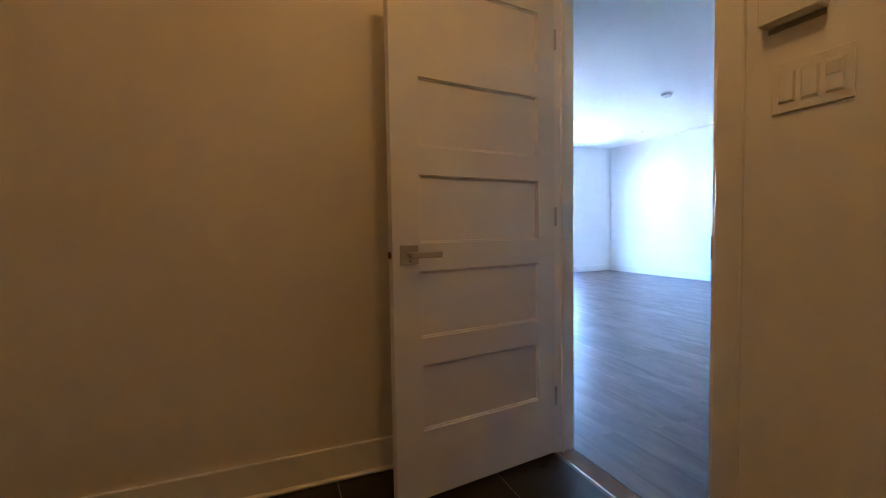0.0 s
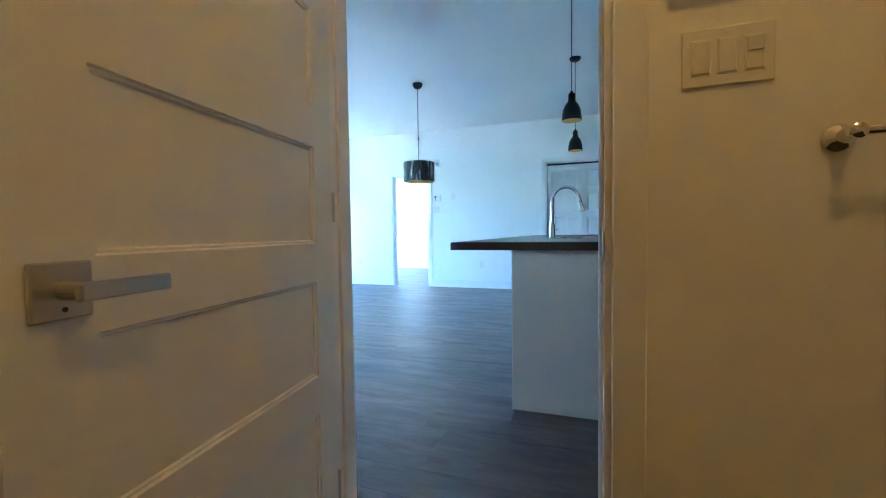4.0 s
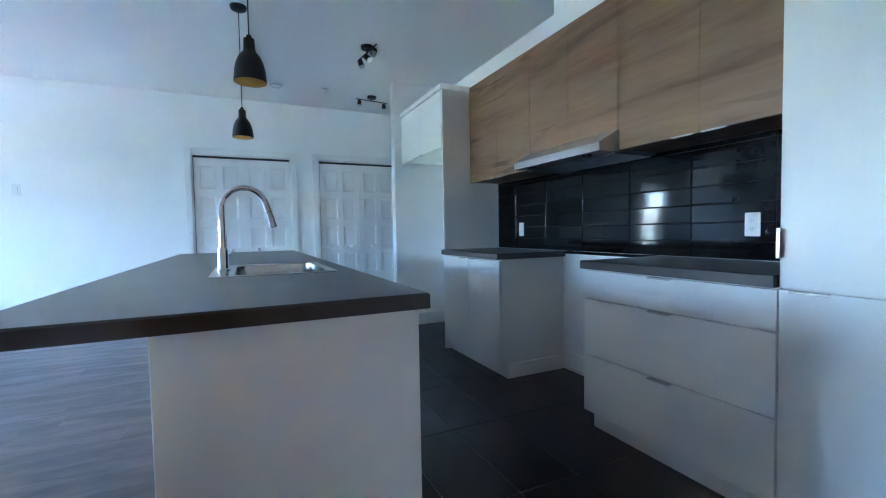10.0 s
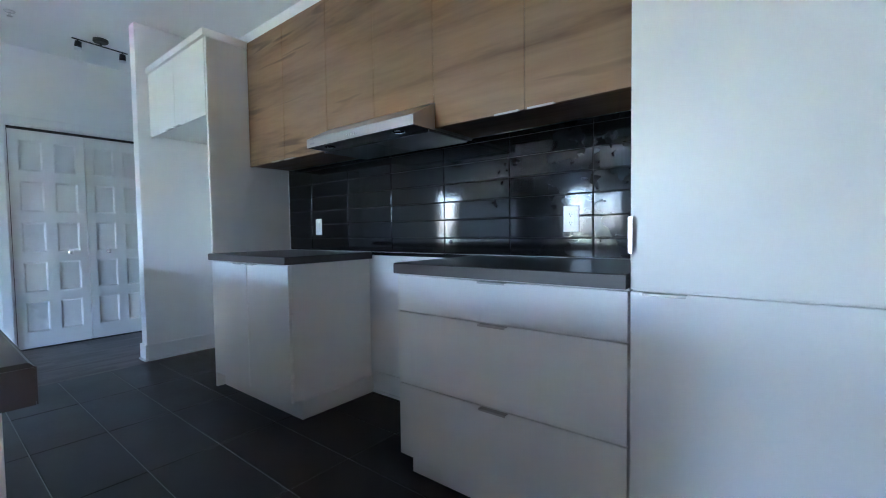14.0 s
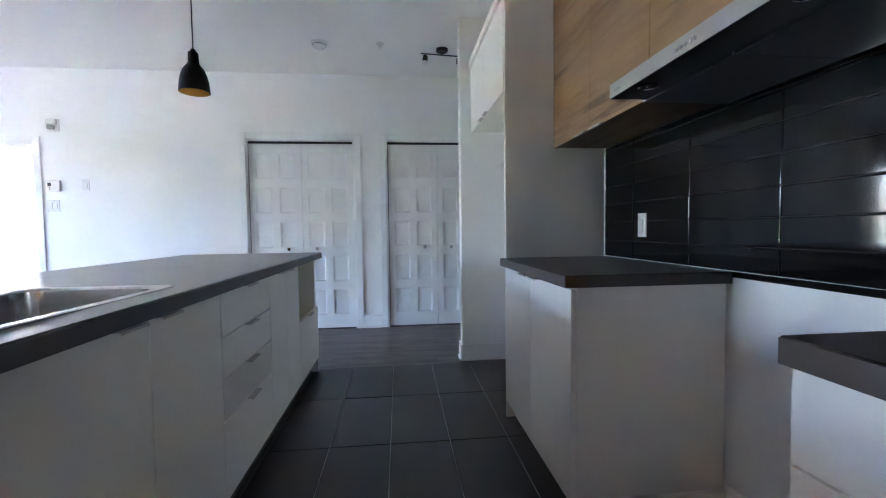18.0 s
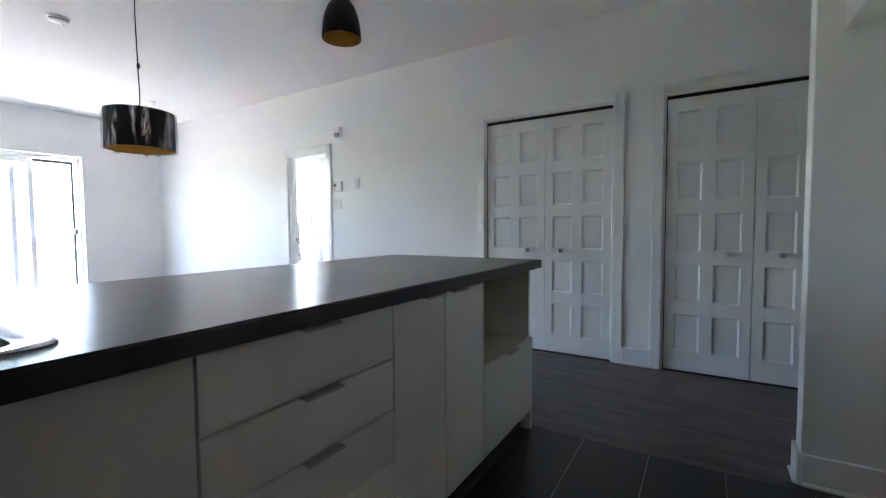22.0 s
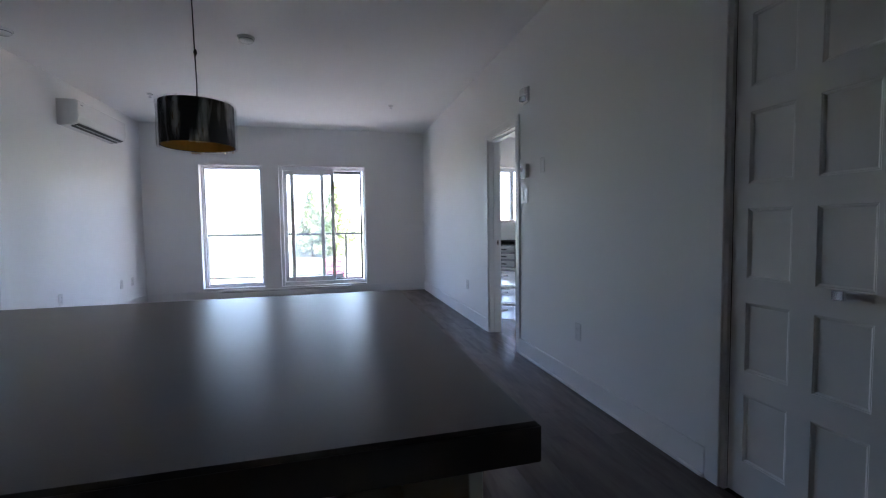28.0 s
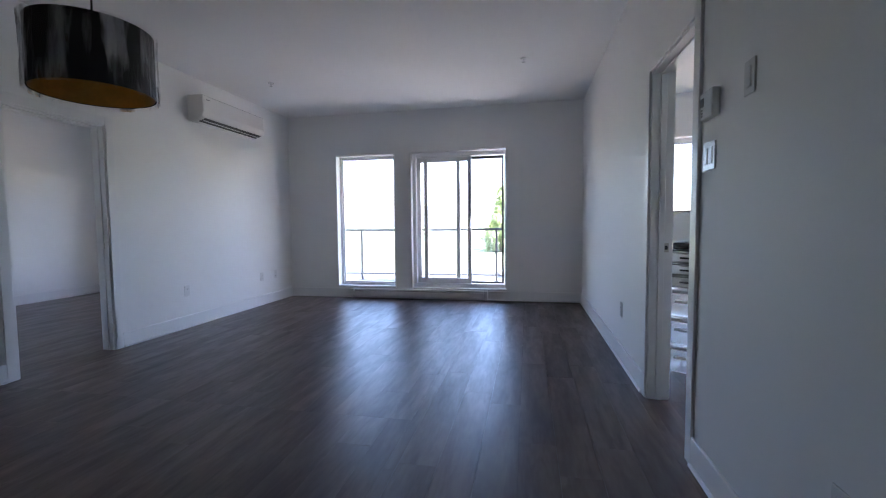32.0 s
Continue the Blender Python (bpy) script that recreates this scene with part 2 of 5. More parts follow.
def pane_material(name, haze):
    """Thin window glass: clear, with a white haze mixed in, with a mirror gloss that grows at grazing angles."""
    m = bpy.data.materials.new(name)
    m.use_nodes = True
    n, l = m.node_tree.nodes, m.node_tree.links
    clear, shine, mix = n.new("ShaderNodeBsdfTransparent"), n.new("ShaderNodeBsdfGlossy"), n.new("ShaderNodeMixShader")
    clear.inputs["Color"].default_value = (0.97, 0.97, 0.97, 1)
    shine.inputs["Roughness"].default_value = 0.0
    l.new(sheen(n, l, 0.08), mix.inputs["Fac"])
    haze_white, veil = n.new("ShaderNodeBsdfTranslucent"), n.new("ShaderNodeMixShader")
    haze_white.inputs["Color"].default_value, veil.inputs["Fac"].default_value = (0.95, 0.95, 0.95, 1), haze
    l.new(clear.outputs[0], veil.inputs[1])
    l.new(haze_white.outputs[0], veil.inputs[2])
    l.new(veil.outputs[0], mix.inputs[1])
    l.new(shine.outputs[0], mix.inputs[2])
    l.new(mix.outputs[0], n["Material Output"].inputs["Surface"])
    return m


# the window haze imitates glare that washes out the view
GLASS = pane_material("window_glass", 0.04)
RAILGLASS = pane_material("railing_glass", 0.0)
CLEARPL = pane_material("clear_plastic", 0.35)


def film_material():
    m = bpy.data.materials.new("plastic_film")
    m.use_nodes = True
    n, l = m.node_tree.nodes, m.node_tree.links
    out = n["Material Output"]
    clear, shine, mix, noise_ = n.new("ShaderNodeBsdfTransparent"), n.new("ShaderNodeBsdfGlossy"), n.new("ShaderNodeMixShader"), n.new("ShaderNodeTexNoise")
    shine.inputs["Roughness"].default_value = 0.14
    noise_.inputs["Scale"].default_value, noise_.inputs["Detail"].default_value = 22.0, 3.0
    geo, mp = n.new("ShaderNodeNewGeometry"), n.new("ShaderNodeMapping")
    mp.inputs["Scale"].default_value = (1, 1, 0.16)
    l.new(geo.outputs["Position"], mp.inputs["Vector"])
    l.new(mp.outputs["Vector"], noise_.inputs["Vector"])
    rg = n.new("ShaderNodeMapRange")
    rg.inputs["From Min"].default_value, rg.inputs["From Max"].default_value = 0.53, 0.68
    rg.inputs["To Min"].default_value, rg.inputs["To Max"].default_value = 0.0, 0.6
    l.new(noise_.outputs["Fac"], rg.inputs["Value"])
    top_ = n.new("ShaderNodeMath")
    top_.operation = "ADD"
    l.new(sheen(n, l, 0.03), top_.inputs[0])
    l.new(rg.outputs["Result"], top_.inputs[1])
    l.new(top_.outputs[0], mix.inputs["Fac"])
    bp = n.new("ShaderNodeBump")
    bp.inputs["Strength"].default_value, bp.inputs["Distance"].default_value = 0.8, 0.010
    l.new(noise_.outputs["Fac"], bp.inputs["Height"])
    l.new(bp.outputs["Normal"], shine.inputs["Normal"])
    l.new(clear.outputs[0], mix.inputs[1])
    l.new(shine.outputs[0], mix.inputs[2])
    l.new(mix.outputs[0], out.inputs["Surface"])
    return m


FILM = film_material()


def glow_material(name, color, strength):
    m = bpy.data.materials.new(name)
    m.use_nodes = True
    b = m.node_tree.nodes["Principled BSDF"]
    b.inputs["Emission Color"].default_value, b.inputs["Emission Strength"].default_value = (*color, 1), strength
    return m


GLOW = glow_material("lamp_glass", (1.0, 0.5, 0.12), 0.12)


# ---- building helpers ----
ORIGIN = {}


def box(x0, y0, z0, x1, y1, z1, bevel=0.0, bm=None, seg=1):
    """A box in world metres, with chamfered or rounded edges; adds to bm where given."""
    one = bmesh.new()
    bmesh.ops.create_cube(one, size=1.0, matrix=Matrix.LocRotScale(((x0 + x1) / 2, (y0 + y1) / 2, (z0 + z1) / 2), None, (abs(x1 - x0), abs(y1 - y0), abs(z1 - z0))))
    if bevel:
        bmesh.ops.bevel(one, geom=one.edges[:], offset=bevel, segments=seg, affect="EDGES", profile=0.5)
    if bm is None:
        return one
    return merge(bm, one)


def front_box(x0, y0, z0, x1, y1, z1, bevel=0.0):
    """A cabinet front, held back a little for the gap round it."""
    return box(x0 + 0.0009, y0, z0 + 0.0009, x1 - 0.0009, y1, z1 - 0.0009, bevel)


def merge(bm, one):
    data = bpy.data.meshes.new("tmp")
    one.to_mesh(data)
    one.free()
    bm.from_mesh(data)
    bpy.data.meshes.remove(data)
    return bm


def tube(p, q, r0, r1=None, seg=16, bm=None):
    """A capped cylinder or cone from p to q."""
    p, q = Vector(p), Vector(q)
    one = bmesh.new()
    bmesh.ops.create_cone(one, cap_ends=True, segments=seg, radius1=r0, radius2=r0 if r1 is None else r1, depth=(q - p).length)
    bmesh.ops.transform(one, matrix=Matrix.Translation((p + q) / 2) @ (q - p).to_track_quat("Z", "Y").to_matrix().to_4x4(), verts=one.verts)
    return one if bm is None else merge(bm, one)


def lathe(profile, centre, seg=32, caps=True):
    """Rings of (radius, z) round a vertical axis."""
    bm = bmesh.new()
    rings = []
    for r, z in profile:
        rings.append([bm.verts.new((centre[0] + r * math.cos(2 * math.pi * k / seg), centre[1] + r * math.sin(2 * math.pi * k / seg), centre[2] + z)) for k in range(seg)])
    for a, b in zip(rings, rings[1:]):
        for k in range(seg):
            bm.faces.new((a[k], a[(k + 1) % seg], b[(k + 1) % seg], b[k]))
    if caps:
        bm.faces.new(rings[0][::-1])
        bm.faces.new(rings[-1])
    bmesh.ops.recalc_face_normals(bm, faces=bm.faces)
    return bm


def pipe(points, r, seg=12):
    """A round pipe along a line of points."""
    pts = [Vector(p) for p in points]
    bm, rings, side = bmesh.new(), [], None
    for i, p in enumerate(pts):
        way = (pts[min(i + 1, len(pts) - 1)] - pts[max(i - 1, 0)]).normalized()
        side = way.orthogonal().normalized() if side is None else (side - way * side.dot(way)).normalized()
        up = way.cross(side)
        rad = r[i] if isinstance(r, (list, tuple)) else r
        rings.append([bm.verts.new(p + rad * (math.cos(2 * math.pi * k / seg) * side + math.sin(2 * math.pi * k / seg) * up)) for k in range(seg)])
    for a, b in zip(rings, rings[1:]):
        for k in range(seg):
            bm.faces.new((a[k], a[(k + 1) % seg], b[(k + 1) % seg], b[k]))
    bm.faces.new(rings[0][::-1])
    bm.faces.new(rings[-1])
    bmesh.ops.recalc_face_normals(bm, faces=bm.faces)
    return bm


def mesh_of(name, bm, mat, smooth=False):
    data = bpy.data.meshes.new(name)
    if smooth:
        for f in bm.faces:
            f.smooth = True
        for e in bm.edges:
            e.smooth = len(e.link_faces) != 2 or e.calc_face_angle(0) < 0.6
    bm.to_mesh(data)
    bm.free()
    data.materials.append(mat)
    return data


def thing(name, at, label, category, group="", kind=""):
    ob = new(name)
    ob.location = at
    ob.empty_display_size = 0.05
    ORIGIN[ob] = Vector(at)
    return tagged(ob, label, category, group, kind)


def part(name, bm, mat, parent, label="", smooth=False):
    """One mesh object under a thing or a part; the bmesh is in world metres."""
    o = ORIGIN[parent]
    bmesh.ops.translate(bm, verts=bm.verts, vec=-o)
    ob = new(name, mesh_of(name, bm, mat, smooth))
    ob.parent = parent
    ORIGIN[ob] = o
    return tagged(ob, label)


def solid(name, bm, mat, label, category="", group="", kind="", smooth=False):
    """A top-level thing or piece of the setting that is one mesh."""
    ob = new(name, mesh_of(name, bm, mat, smooth))
    ORIGIN[ob] = Vector((0, 0, 0))
    return tagged(ob, label, category, group, kind)


def pierced(axis, p0, p1, a0, a1, z0, z1, holes=()):
    """A wall as thick as p0 to p1 along axis, from a0 to a1 along the other, with holes (b0, b1, low, high)."""
    bm = bmesh.new()
    cuts = sorted({a0, a1, *[h[0] for h in holes], *[h[1] for h in holes]})
    for u, v in zip(cuts, cuts[1:]):
        spans = [(z0, z1)]
        for b0, b1, low, high in holes:
            if b0 < (u + v) / 2 < b1:
                spans = [(z0, low)] * (low > z0) + [(high, z1)] * (high < z1)
        for lo, hi in spans:
            if axis == "x":
                box(p0, u, lo, p1, v, hi, bm=bm)
            else:
                box(u, p0, lo, v, p1, hi, bm=bm)
    bmesh.ops.remove_doubles(bm, verts=bm.verts, dist=1e-5)
    return bm


def panel_leaf(w, h, t, panels, both=True, step=0.010, sink=0.007, slope=False):
    """A door leaf in its own axes: x 0 to w, y 0 (front) to t, z 0 to h; panels (x0, z0, x1, z1) are sunk with a double moulding."""
    xs = sorted({0.0, w, *[p[0] for p in panels], *[p[2] for p in panels]})
    zs = sorted({0.0, h, *[p[1] for p in panels], *[p[3] for p in panels]})
    bm = bmesh.new()
    sunk = []
    for y, flip in ((0.0, False), (t, True)):
        grid = {(i, k): bm.verts.new((x, y, z)) for i, x in enumerate(xs) for k, z in enumerate(zs)}
        for i in range(len(xs) - 1):
            for k in range(len(zs) - 1):
                loop = [grid[i, k], grid[i + 1, k], grid[i + 1, k + 1], grid[i, k + 1]]
                f = bm.faces.new(loop[::-1] if flip else loop)
                cx, cz = (xs[i] + xs[i + 1]) / 2, (zs[k] + zs[k + 1]) / 2
                if (both or not flip) and any(a < cx < c and b < cz < d for a, b, c, d in panels):
                    sunk.append(f)
    bound = [e for e in bm.edges if len(e.link_faces) == 1]
    bmesh.ops.bridge_loops(bm, edges=bound)
    bmesh.ops.recalc_face_normals(bm, faces=bm.faces)
    for f in sunk:
        if slope:
            bmesh.ops.inset_region(bm, faces=[f], thickness=step * 0.25, depth=-sink * 0.45)
            bmesh.ops.inset_region(bm, faces=[f], thickness=step * 0.22, depth=0)
            bmesh.ops.inset_region(bm, faces=[f], thickness=step * 0.55, depth=-sink * 0.75)
            continue
        for ledge in (0.45, 0.0):
            bmesh.ops.inset_region(bm, faces=[f], thickness=step * 0.28, depth=-sink * 0.5)
            if ledge:
                bmesh.ops.inset_region(bm, faces=[f], thickness=step * ledge, depth=0)
    return bm


def moved(bm, m):
    bmesh.ops.transform(bm, matrix=m, verts=bm.verts)
    return bm


# ---- the setting ----
H = 2.742
EAST, NORTH, KITCH = 7.25, 7.785, -0.96
solid("wall_east", pierced("x", EAST, EAST + 0.12, -3.3, NORTH, 0, H, [(-0.757, 0.350, 0, 2.05), (0.690, 1.812, 0, 2.05), (3.857, 4.555, 0, 1.992)]), WALL, "white painted drywall with closet and bedroom openings", kind="structure")
solid("wall_north", pierced("y", NORTH, NORTH + 0.24, -0.6, 10.73, -0.3, H, [(3.685, 4.590, 0.175, 2.127), (4.848, 6.226, 0.160, 2.138), (0.36, 1.35, 0.40, 2.10), (8.25, 10.55, 0.40, 2.19)]), WALL, "white painted outer wall with tall windows", kind="structure")
solid("wall_west", pierced("x", 2.78, 2.90, 4.0, NORTH, 0, H, [(4.115, 4.860, 0, 1.985)]), WALL, "white painted wall with an open doorway", kind="structure")
solid("wall_nook", box(1.34, 4.0, 0, 2.78, 4.12, H), WALL, "plain white painted wall", kind="structure")
solid("wall_bath_east", pierced("x", 1.24, 1.34, -1.4, 4.0, 0, H, [(1.015, 1.750, 0, 2.015)]), WALL, "white painted wall with the bathroom doorway", kind="structure")
solid("wall_kitchen", box(1.34, KITCH - 0.12, 0, 6.06, KITCH, H), WALL, "white painted kitchen wall", kind="structure")
solid("wall_kitchen_return", box(1.34, KITCH, 0, 1.634, -0.395, H), WALL, "white painted wall return beside the tall cabinet", kind="structure")
solid("wall_partition", box(5.95, KITCH, 0, 6.06, -0.28, H, 0.003), WALL, "white painted partition beside the fridge space", kind="structure")
solid("wall_hall", pierced("x", 5.94, 6.06, -3.3, KITCH - 0.12, 0, H), WALL, "plain white hall wall", kind="structure")
solid("wall_hall_end", box(5.94, -3.42, 0, EAST + 0.12, -3.3, H), WALL, "plain white hall end wall", kind="structure")
solid("wall_closet_back", box(8.0, -1.3, 0, 8.1, 2.5, H), WALL, "plain closet back wall", kind="structure")
solid("wall_bedroom_south", box(EAST + 0.12, 2.5, 0, 10.73, 2.62, H), WALL, "plain white bedroom wall", kind="structure")
solid("wall_bedroom_east", box(10.73, 2.5, 0, 10.85, NORTH + 0.24, H), WALL, "plain white bedroom wall", kind="structure")
solid("wall_closet_end", box(EAST + 0.12, -1.42, 0, 8.1, -1.3, H), WALL, "plain closet end wall", kind="structure")
solid("wall_closet_divider", box(EAST + 0.12, 0.48, 0, 8.0, 0.58, H), WALL, "plain closet divider", kind="structure")
solid("wall_west_room", box(-0.72, 4.12, 0, -0.6, NORTH + 0.24, H), WALL, "plain white wall of the side bedroom", kind="structure")
solid("wall_west_room_south", box(-0.72, 4.0, 0, 1.34, 4.12, H), WALL, "plain white wall of the side bedroom", kind="structure")
solid("wall_bath_north", box(-1.5, 1.92, 0, 1.24, 2.03, H), BATHWALL, "warm white painted bathroom wall", kind="structure")
solid("wall_bath_west", box(-1.6, -1.5, 0, -1.5, 2.03, H), BATHWALL, "plain bathroom wall", kind="structure")
solid("wall_bath_south", box(-1.5, -1.5, 0, 1.34, -1.4, H), BATHWALL, "plain bathroom wall", kind="structure")
for name, c in (("ceiling", (1.34, -3.42, 10.85, NORTH + 0.24)), ("ceiling_side_room", (-0.72, 4.0, 1.34, NORTH + 0.24)), ("ceiling_bath", (-1.6, -1.5, 1.34, 2.03))):
    solid(name, box(c[0], c[1], H, c[2], c[3], H + 0.2), CEIL, "white painted ceiling", kind="structure")
solid("roof_slab", box(-1.8, -3.6, H + 0.2, 10.9, NORTH + 0.26, H + 0.3), CONCRETE, "concrete roof slab", kind="structure")
# unseen slab, added to cut the high sky's light near the windows
solid("balcony_above", box(2.2, NORTH + 0.261, H + 0.2, 7.4, 9.9, H + 0.3), CONCRETE, "added unseen slab that keeps high sky light off the windows", kind="structure")
solid("duct_chase", box(3.33, KITCH, 2.388, 3.78, -0.72, H), WALL, "white boxed duct above the hood cabinet", "duct chase")


def baseboard(x0, y0, x1, y1, h=0.135, t=0.014):
    """A run along a wall; (x0, y0) to (x1, y1) is its footprint's corner line on the wall's face, the board stands on its left."""
    d = Vector((x1 - x0, y1 - y0))
    n = Vector((-d.y, d.x)).normalized() * t
    xs, ys = sorted((x0, x1, x0 + n.x, x1 + n.x)), sorted((y0, y1, y0 + n.y, y1 + n.y))
    bm = box(xs[0], ys[0], 0, xs[-1], ys[-1], h, 0.003)
    solid("baseboard", bm, TRIM, "white painted baseboard", kind="structure")
    n2 = n * 1.9
    xs, ys = sorted((x0, x1, x0 + n2.x, x1 + n2.x)), sorted((y0, y1, y0 + n2.y, y1 + n2.y))
    solid("trim", box(xs[0], ys[0], 0, xs[-1], ys[-1], 0.018, 0.006), TRIM, "white quarter round at the floor", kind="structure")


for run in ((EAST, 1.882, EAST, 3.787), (EAST, 4.625, EAST, NORTH), (EAST, 0.420, EAST, 0.620), (EAST, -3.3, EAST, -0.827), (EAST, NORTH, 2.90, NORTH), (2.90, NORTH, 2.90, 4.930), (2.90, 4.045, 2.90, 4.0),
            (5.936, -0.28, 6.074, -0.28), (6.06, -0.28, 6.06, -3.3), (5.95, KITCH, 5.95, -0.28), (4.90, KITCH, 5.936, KITCH), (3.125, KITCH, 3.945, KITCH), (1.34, 0.945, 1.34, -0.395), (1.34, 4.0, 1.34, 1.820),
            (1.24, 1.92, -1.5, 1.92), (1.24, -1.4, 1.24, 0.945), (1.24, 1.82, 1.24, 1.906), (10.73, 2.62, 10.73, NORTH), (-0.6, NORTH, -0.6, 4.12), (2.78, NORTH, -0.6, NORTH)):
    baseboard(*run[:2], *run[2:])


def casing(axis, face, out, a0, a1, top, w=0.07, t=0.014):
    """Trim round an opening on one side of a wall. out: +1 or -1, the way the face looks."""
    f0, f1 = sorted((face, face + out * t))
    for b0, b1, low, high in ((a0 - w, a0, 0, top + w), (a1, a1 + w, 0, top + w), (a0, a1, top, top + w)):
        bm = box(f0, b0, low, f1, b1, high, 0.003) if axis == "x" else box(b0, f0, low, b1, f1, high, 0.003)
        solid("trim", bm, TRIM, "white painted door casing", kind="structure")


def lining(x0, x1, a0, a1, top, stop=None):
    """The boards that line a doorway through a wall along x, with a stop strip."""
    for b0, b1, low, high in ((a0 - 0.001, a0 + 0.016, 0, top), (a1 - 0.016, a1 + 0.001, 0, top), (a0 + 0.016, a1 - 0.016, top - 0.016, top + 0.001)):
        solid("trim", box(x0, b0, low, x1, b1, high, 0.001), TRIM, "white painted door lining", kind="structure")
        if stop:
            s0, s1 = stop
            if low == 0 and high == top and b1 - b0 < 0.03 and b0 < a0 + 0.1:
                solid("trim", box(s0, b1, 0, s1, b1 + 0.011, top - 0.016, 0.002), TRIM, "white door stop strip", kind="structure")
            elif b1 - b0 < 0.03:
                solid("trim", box(s0, b0 - 0.011, 0, s1, b0, top - 0.016, 0.002), TRIM, "white door stop strip", kind="structure")
            else:
                solid("trim", box(s0, b0 + 0.011, low - 0.011, s1, b1 - 0.011, low, 0.002), TRIM, "white door stop strip", kind="structure")


casing("x", EAST, -1, 0.690, 1.812, 2.05)
casing("x", EAST, -1, -0.757, 0.350, 2.05)
casing("x", EAST, -1, 3.857, 4.555, 1.992)
casing("x", EAST + 0.12, 1, 3.857, 4.555, 1.992)
casing("x", 2.90, 1, 4.115, 4.860, 1.985)
casing("x", 2.78, -1, 4.115, 4.860, 1.985)
casing("x", 1.24, -1, 1.015, 1.750, 2.015)
casing("x", 1.34, 1, 1.015, 1.750, 2.015)
lining(EAST - 0.001, EAST + 0.121, 3.857, 4.555, 1.992, (EAST + 0.045, EAST + 0.08))
lining(2.779, 2.901, 4.115, 4.860, 1.985, (2.83, 2.86))
lining(1.239, 1.341, 1.015, 1.750, 2.015, (1.270, 1.287))
for a0, a1 in ((0.690, 1.812), (-0.757, 0.350)):
    lining(EAST - 0.001, EAST + 0.121, a0, a1, 2.05)


# ---- windows ----
def fixed_window(name, x0, x1, z0, z1, mull=(), bars=(), fw=0.055, label="white vinyl window with clear glass"):
    """A vinyl window set back in the north wall, with white returns and sill."""
    w = thing(name, ((x0 + x1) / 2, NORTH, z0), label, "window", kind="structure")
    y0, y1 = NORTH + 0.115, NORTH + 0.185
    bm = bmesh.new()
    for b in ((x0, z0, x0 + fw, z1), (x1 - fw, z0, x1, z1), (x0 + fw, z0, x1 - fw, z0 + fw), (x0 + fw, z1 - fw, x1 - fw, z1)):
        box(b[0], y0, b[1], b[2], y1, b[3], 0.006, bm=bm)
    part("window_frame", bm, PVC, w)
    bm = bmesh.new()
    fb = fw + 0.018
    for b in ((x0 + fw, z0 + fw, x0 + fb, z1 - fw), (x1 - fb, z0 + fw, x1 - fw, z1 - fw), (x0 + fb, z0 + fw, x1 - fb, z0 + fb), (x0 + fb, z1 - fb, x1 - fb, z1 - fw)):
        box(b[0], y0 + 0.02, b[1], b[2], y0 + 0.05, b[3], 0.004, bm=bm)
    part("glazing_bead", bm, PVC, w)
    for m in mull:
        part("mullion", box(m - 0.035, y0 - 0.004, z0 + 0.08, m + 0.035, y1 - 0.01, z1 - 0.07, 0.005), PVC, w)
    for z in bars:
        part("transom", box(x0 + 0.075, y0 - 0.002, z - 0.042, mull[0] - 0.036, y1 - 0.012, z + 0.042, 0.005), PVC, w)
    part("pane", box(x0 + fw + 0.006, y0 + 0.034, z0 + fw + 0.006, x1 - fw - 0.006, y0 + 0.040, z1 - fw - 0.006), GLASS, w)
    bm = bmesh.new()
    for b in ((x0 - 0.014, z0 - 0.014, x0 + 0.002, z1 + 0.014), (x1 - 0.002, z0 - 0.014, x1 + 0.014, z1 + 0.014), (x0 + 0.002, z1 - 0.002, x1 - 0.002, z1 + 0.014), (x0 + 0.002, z0 - 0.014, x1 - 0.002, z0 + 0.002)):
        box(b[0], NORTH - 0.006, b[1], b[2], y0, b[3], 0.002, bm=bm)
    part("window_sill", bm, TRIM, w, "white painted return and sill boards")
    return w


fixed_window("window_1", 3.685, 4.590, 0.175, 2.127, fw=0.032, label="tall fixed white vinyl window above the heater")
fixed_window("window_3", 0.36, 1.35, 0.40, 2.10, label="white vinyl window of the side bedroom")
fixed_window("window_4", 8.25, 10.55, 0.40, 2.19, mull=(8.98,), bars=(0.955,), label="white vinyl bedroom window with a transom bar")

slider = thing("door_1", (5.56, NORTH, 0.145), "white vinyl sliding patio door, partly open", "patio door", kind="structure")
X0, X1, Z0, Z1, Y0 = 4.848, 6.226, 0.160, 2.138, NORTH + 0.10
bm = bmesh.new()
for b in ((X0, Z0, X0 + 0.05, Z1), (X1 - 0.03, Z0, X1, Z1), (X0 + 0.05, Z0, X1 - 0.03, Z0 + 0.06), (X0 + 0.05, Z1 - 0.06, X1 - 0.03, Z1)):
    box(b[0], Y0, b[1], b[2], Y0 + 0.13, b[3], 0.005, bm=bm)
part("door_frame", bm, PVC, slider)


def glazed_panel(name, x0, x1, z0, z1, y, st, mat=PVC, label=""):
    bm = bmesh.new()
    for b in ((x0, z0, x0 + st, z1), (x1 - st, z0, x1, z1), (x0 + st, z0, x1 - st, z0 + 0.075), (x0 + st, z1 - 0.07, x1 - st, z1)):
        box(b[0], y, b[1], b[2], y + 0.035, b[3], 0.004, bm=bm)
    p = part(name, bm, mat, slider, label)
    g = part("pane", box(x0 + st - 0.005, y + 0.015, z0 + 0.07, x1 - st + 0.005, y + 0.021, z1 - 0.065), GLASS, p)
    return p


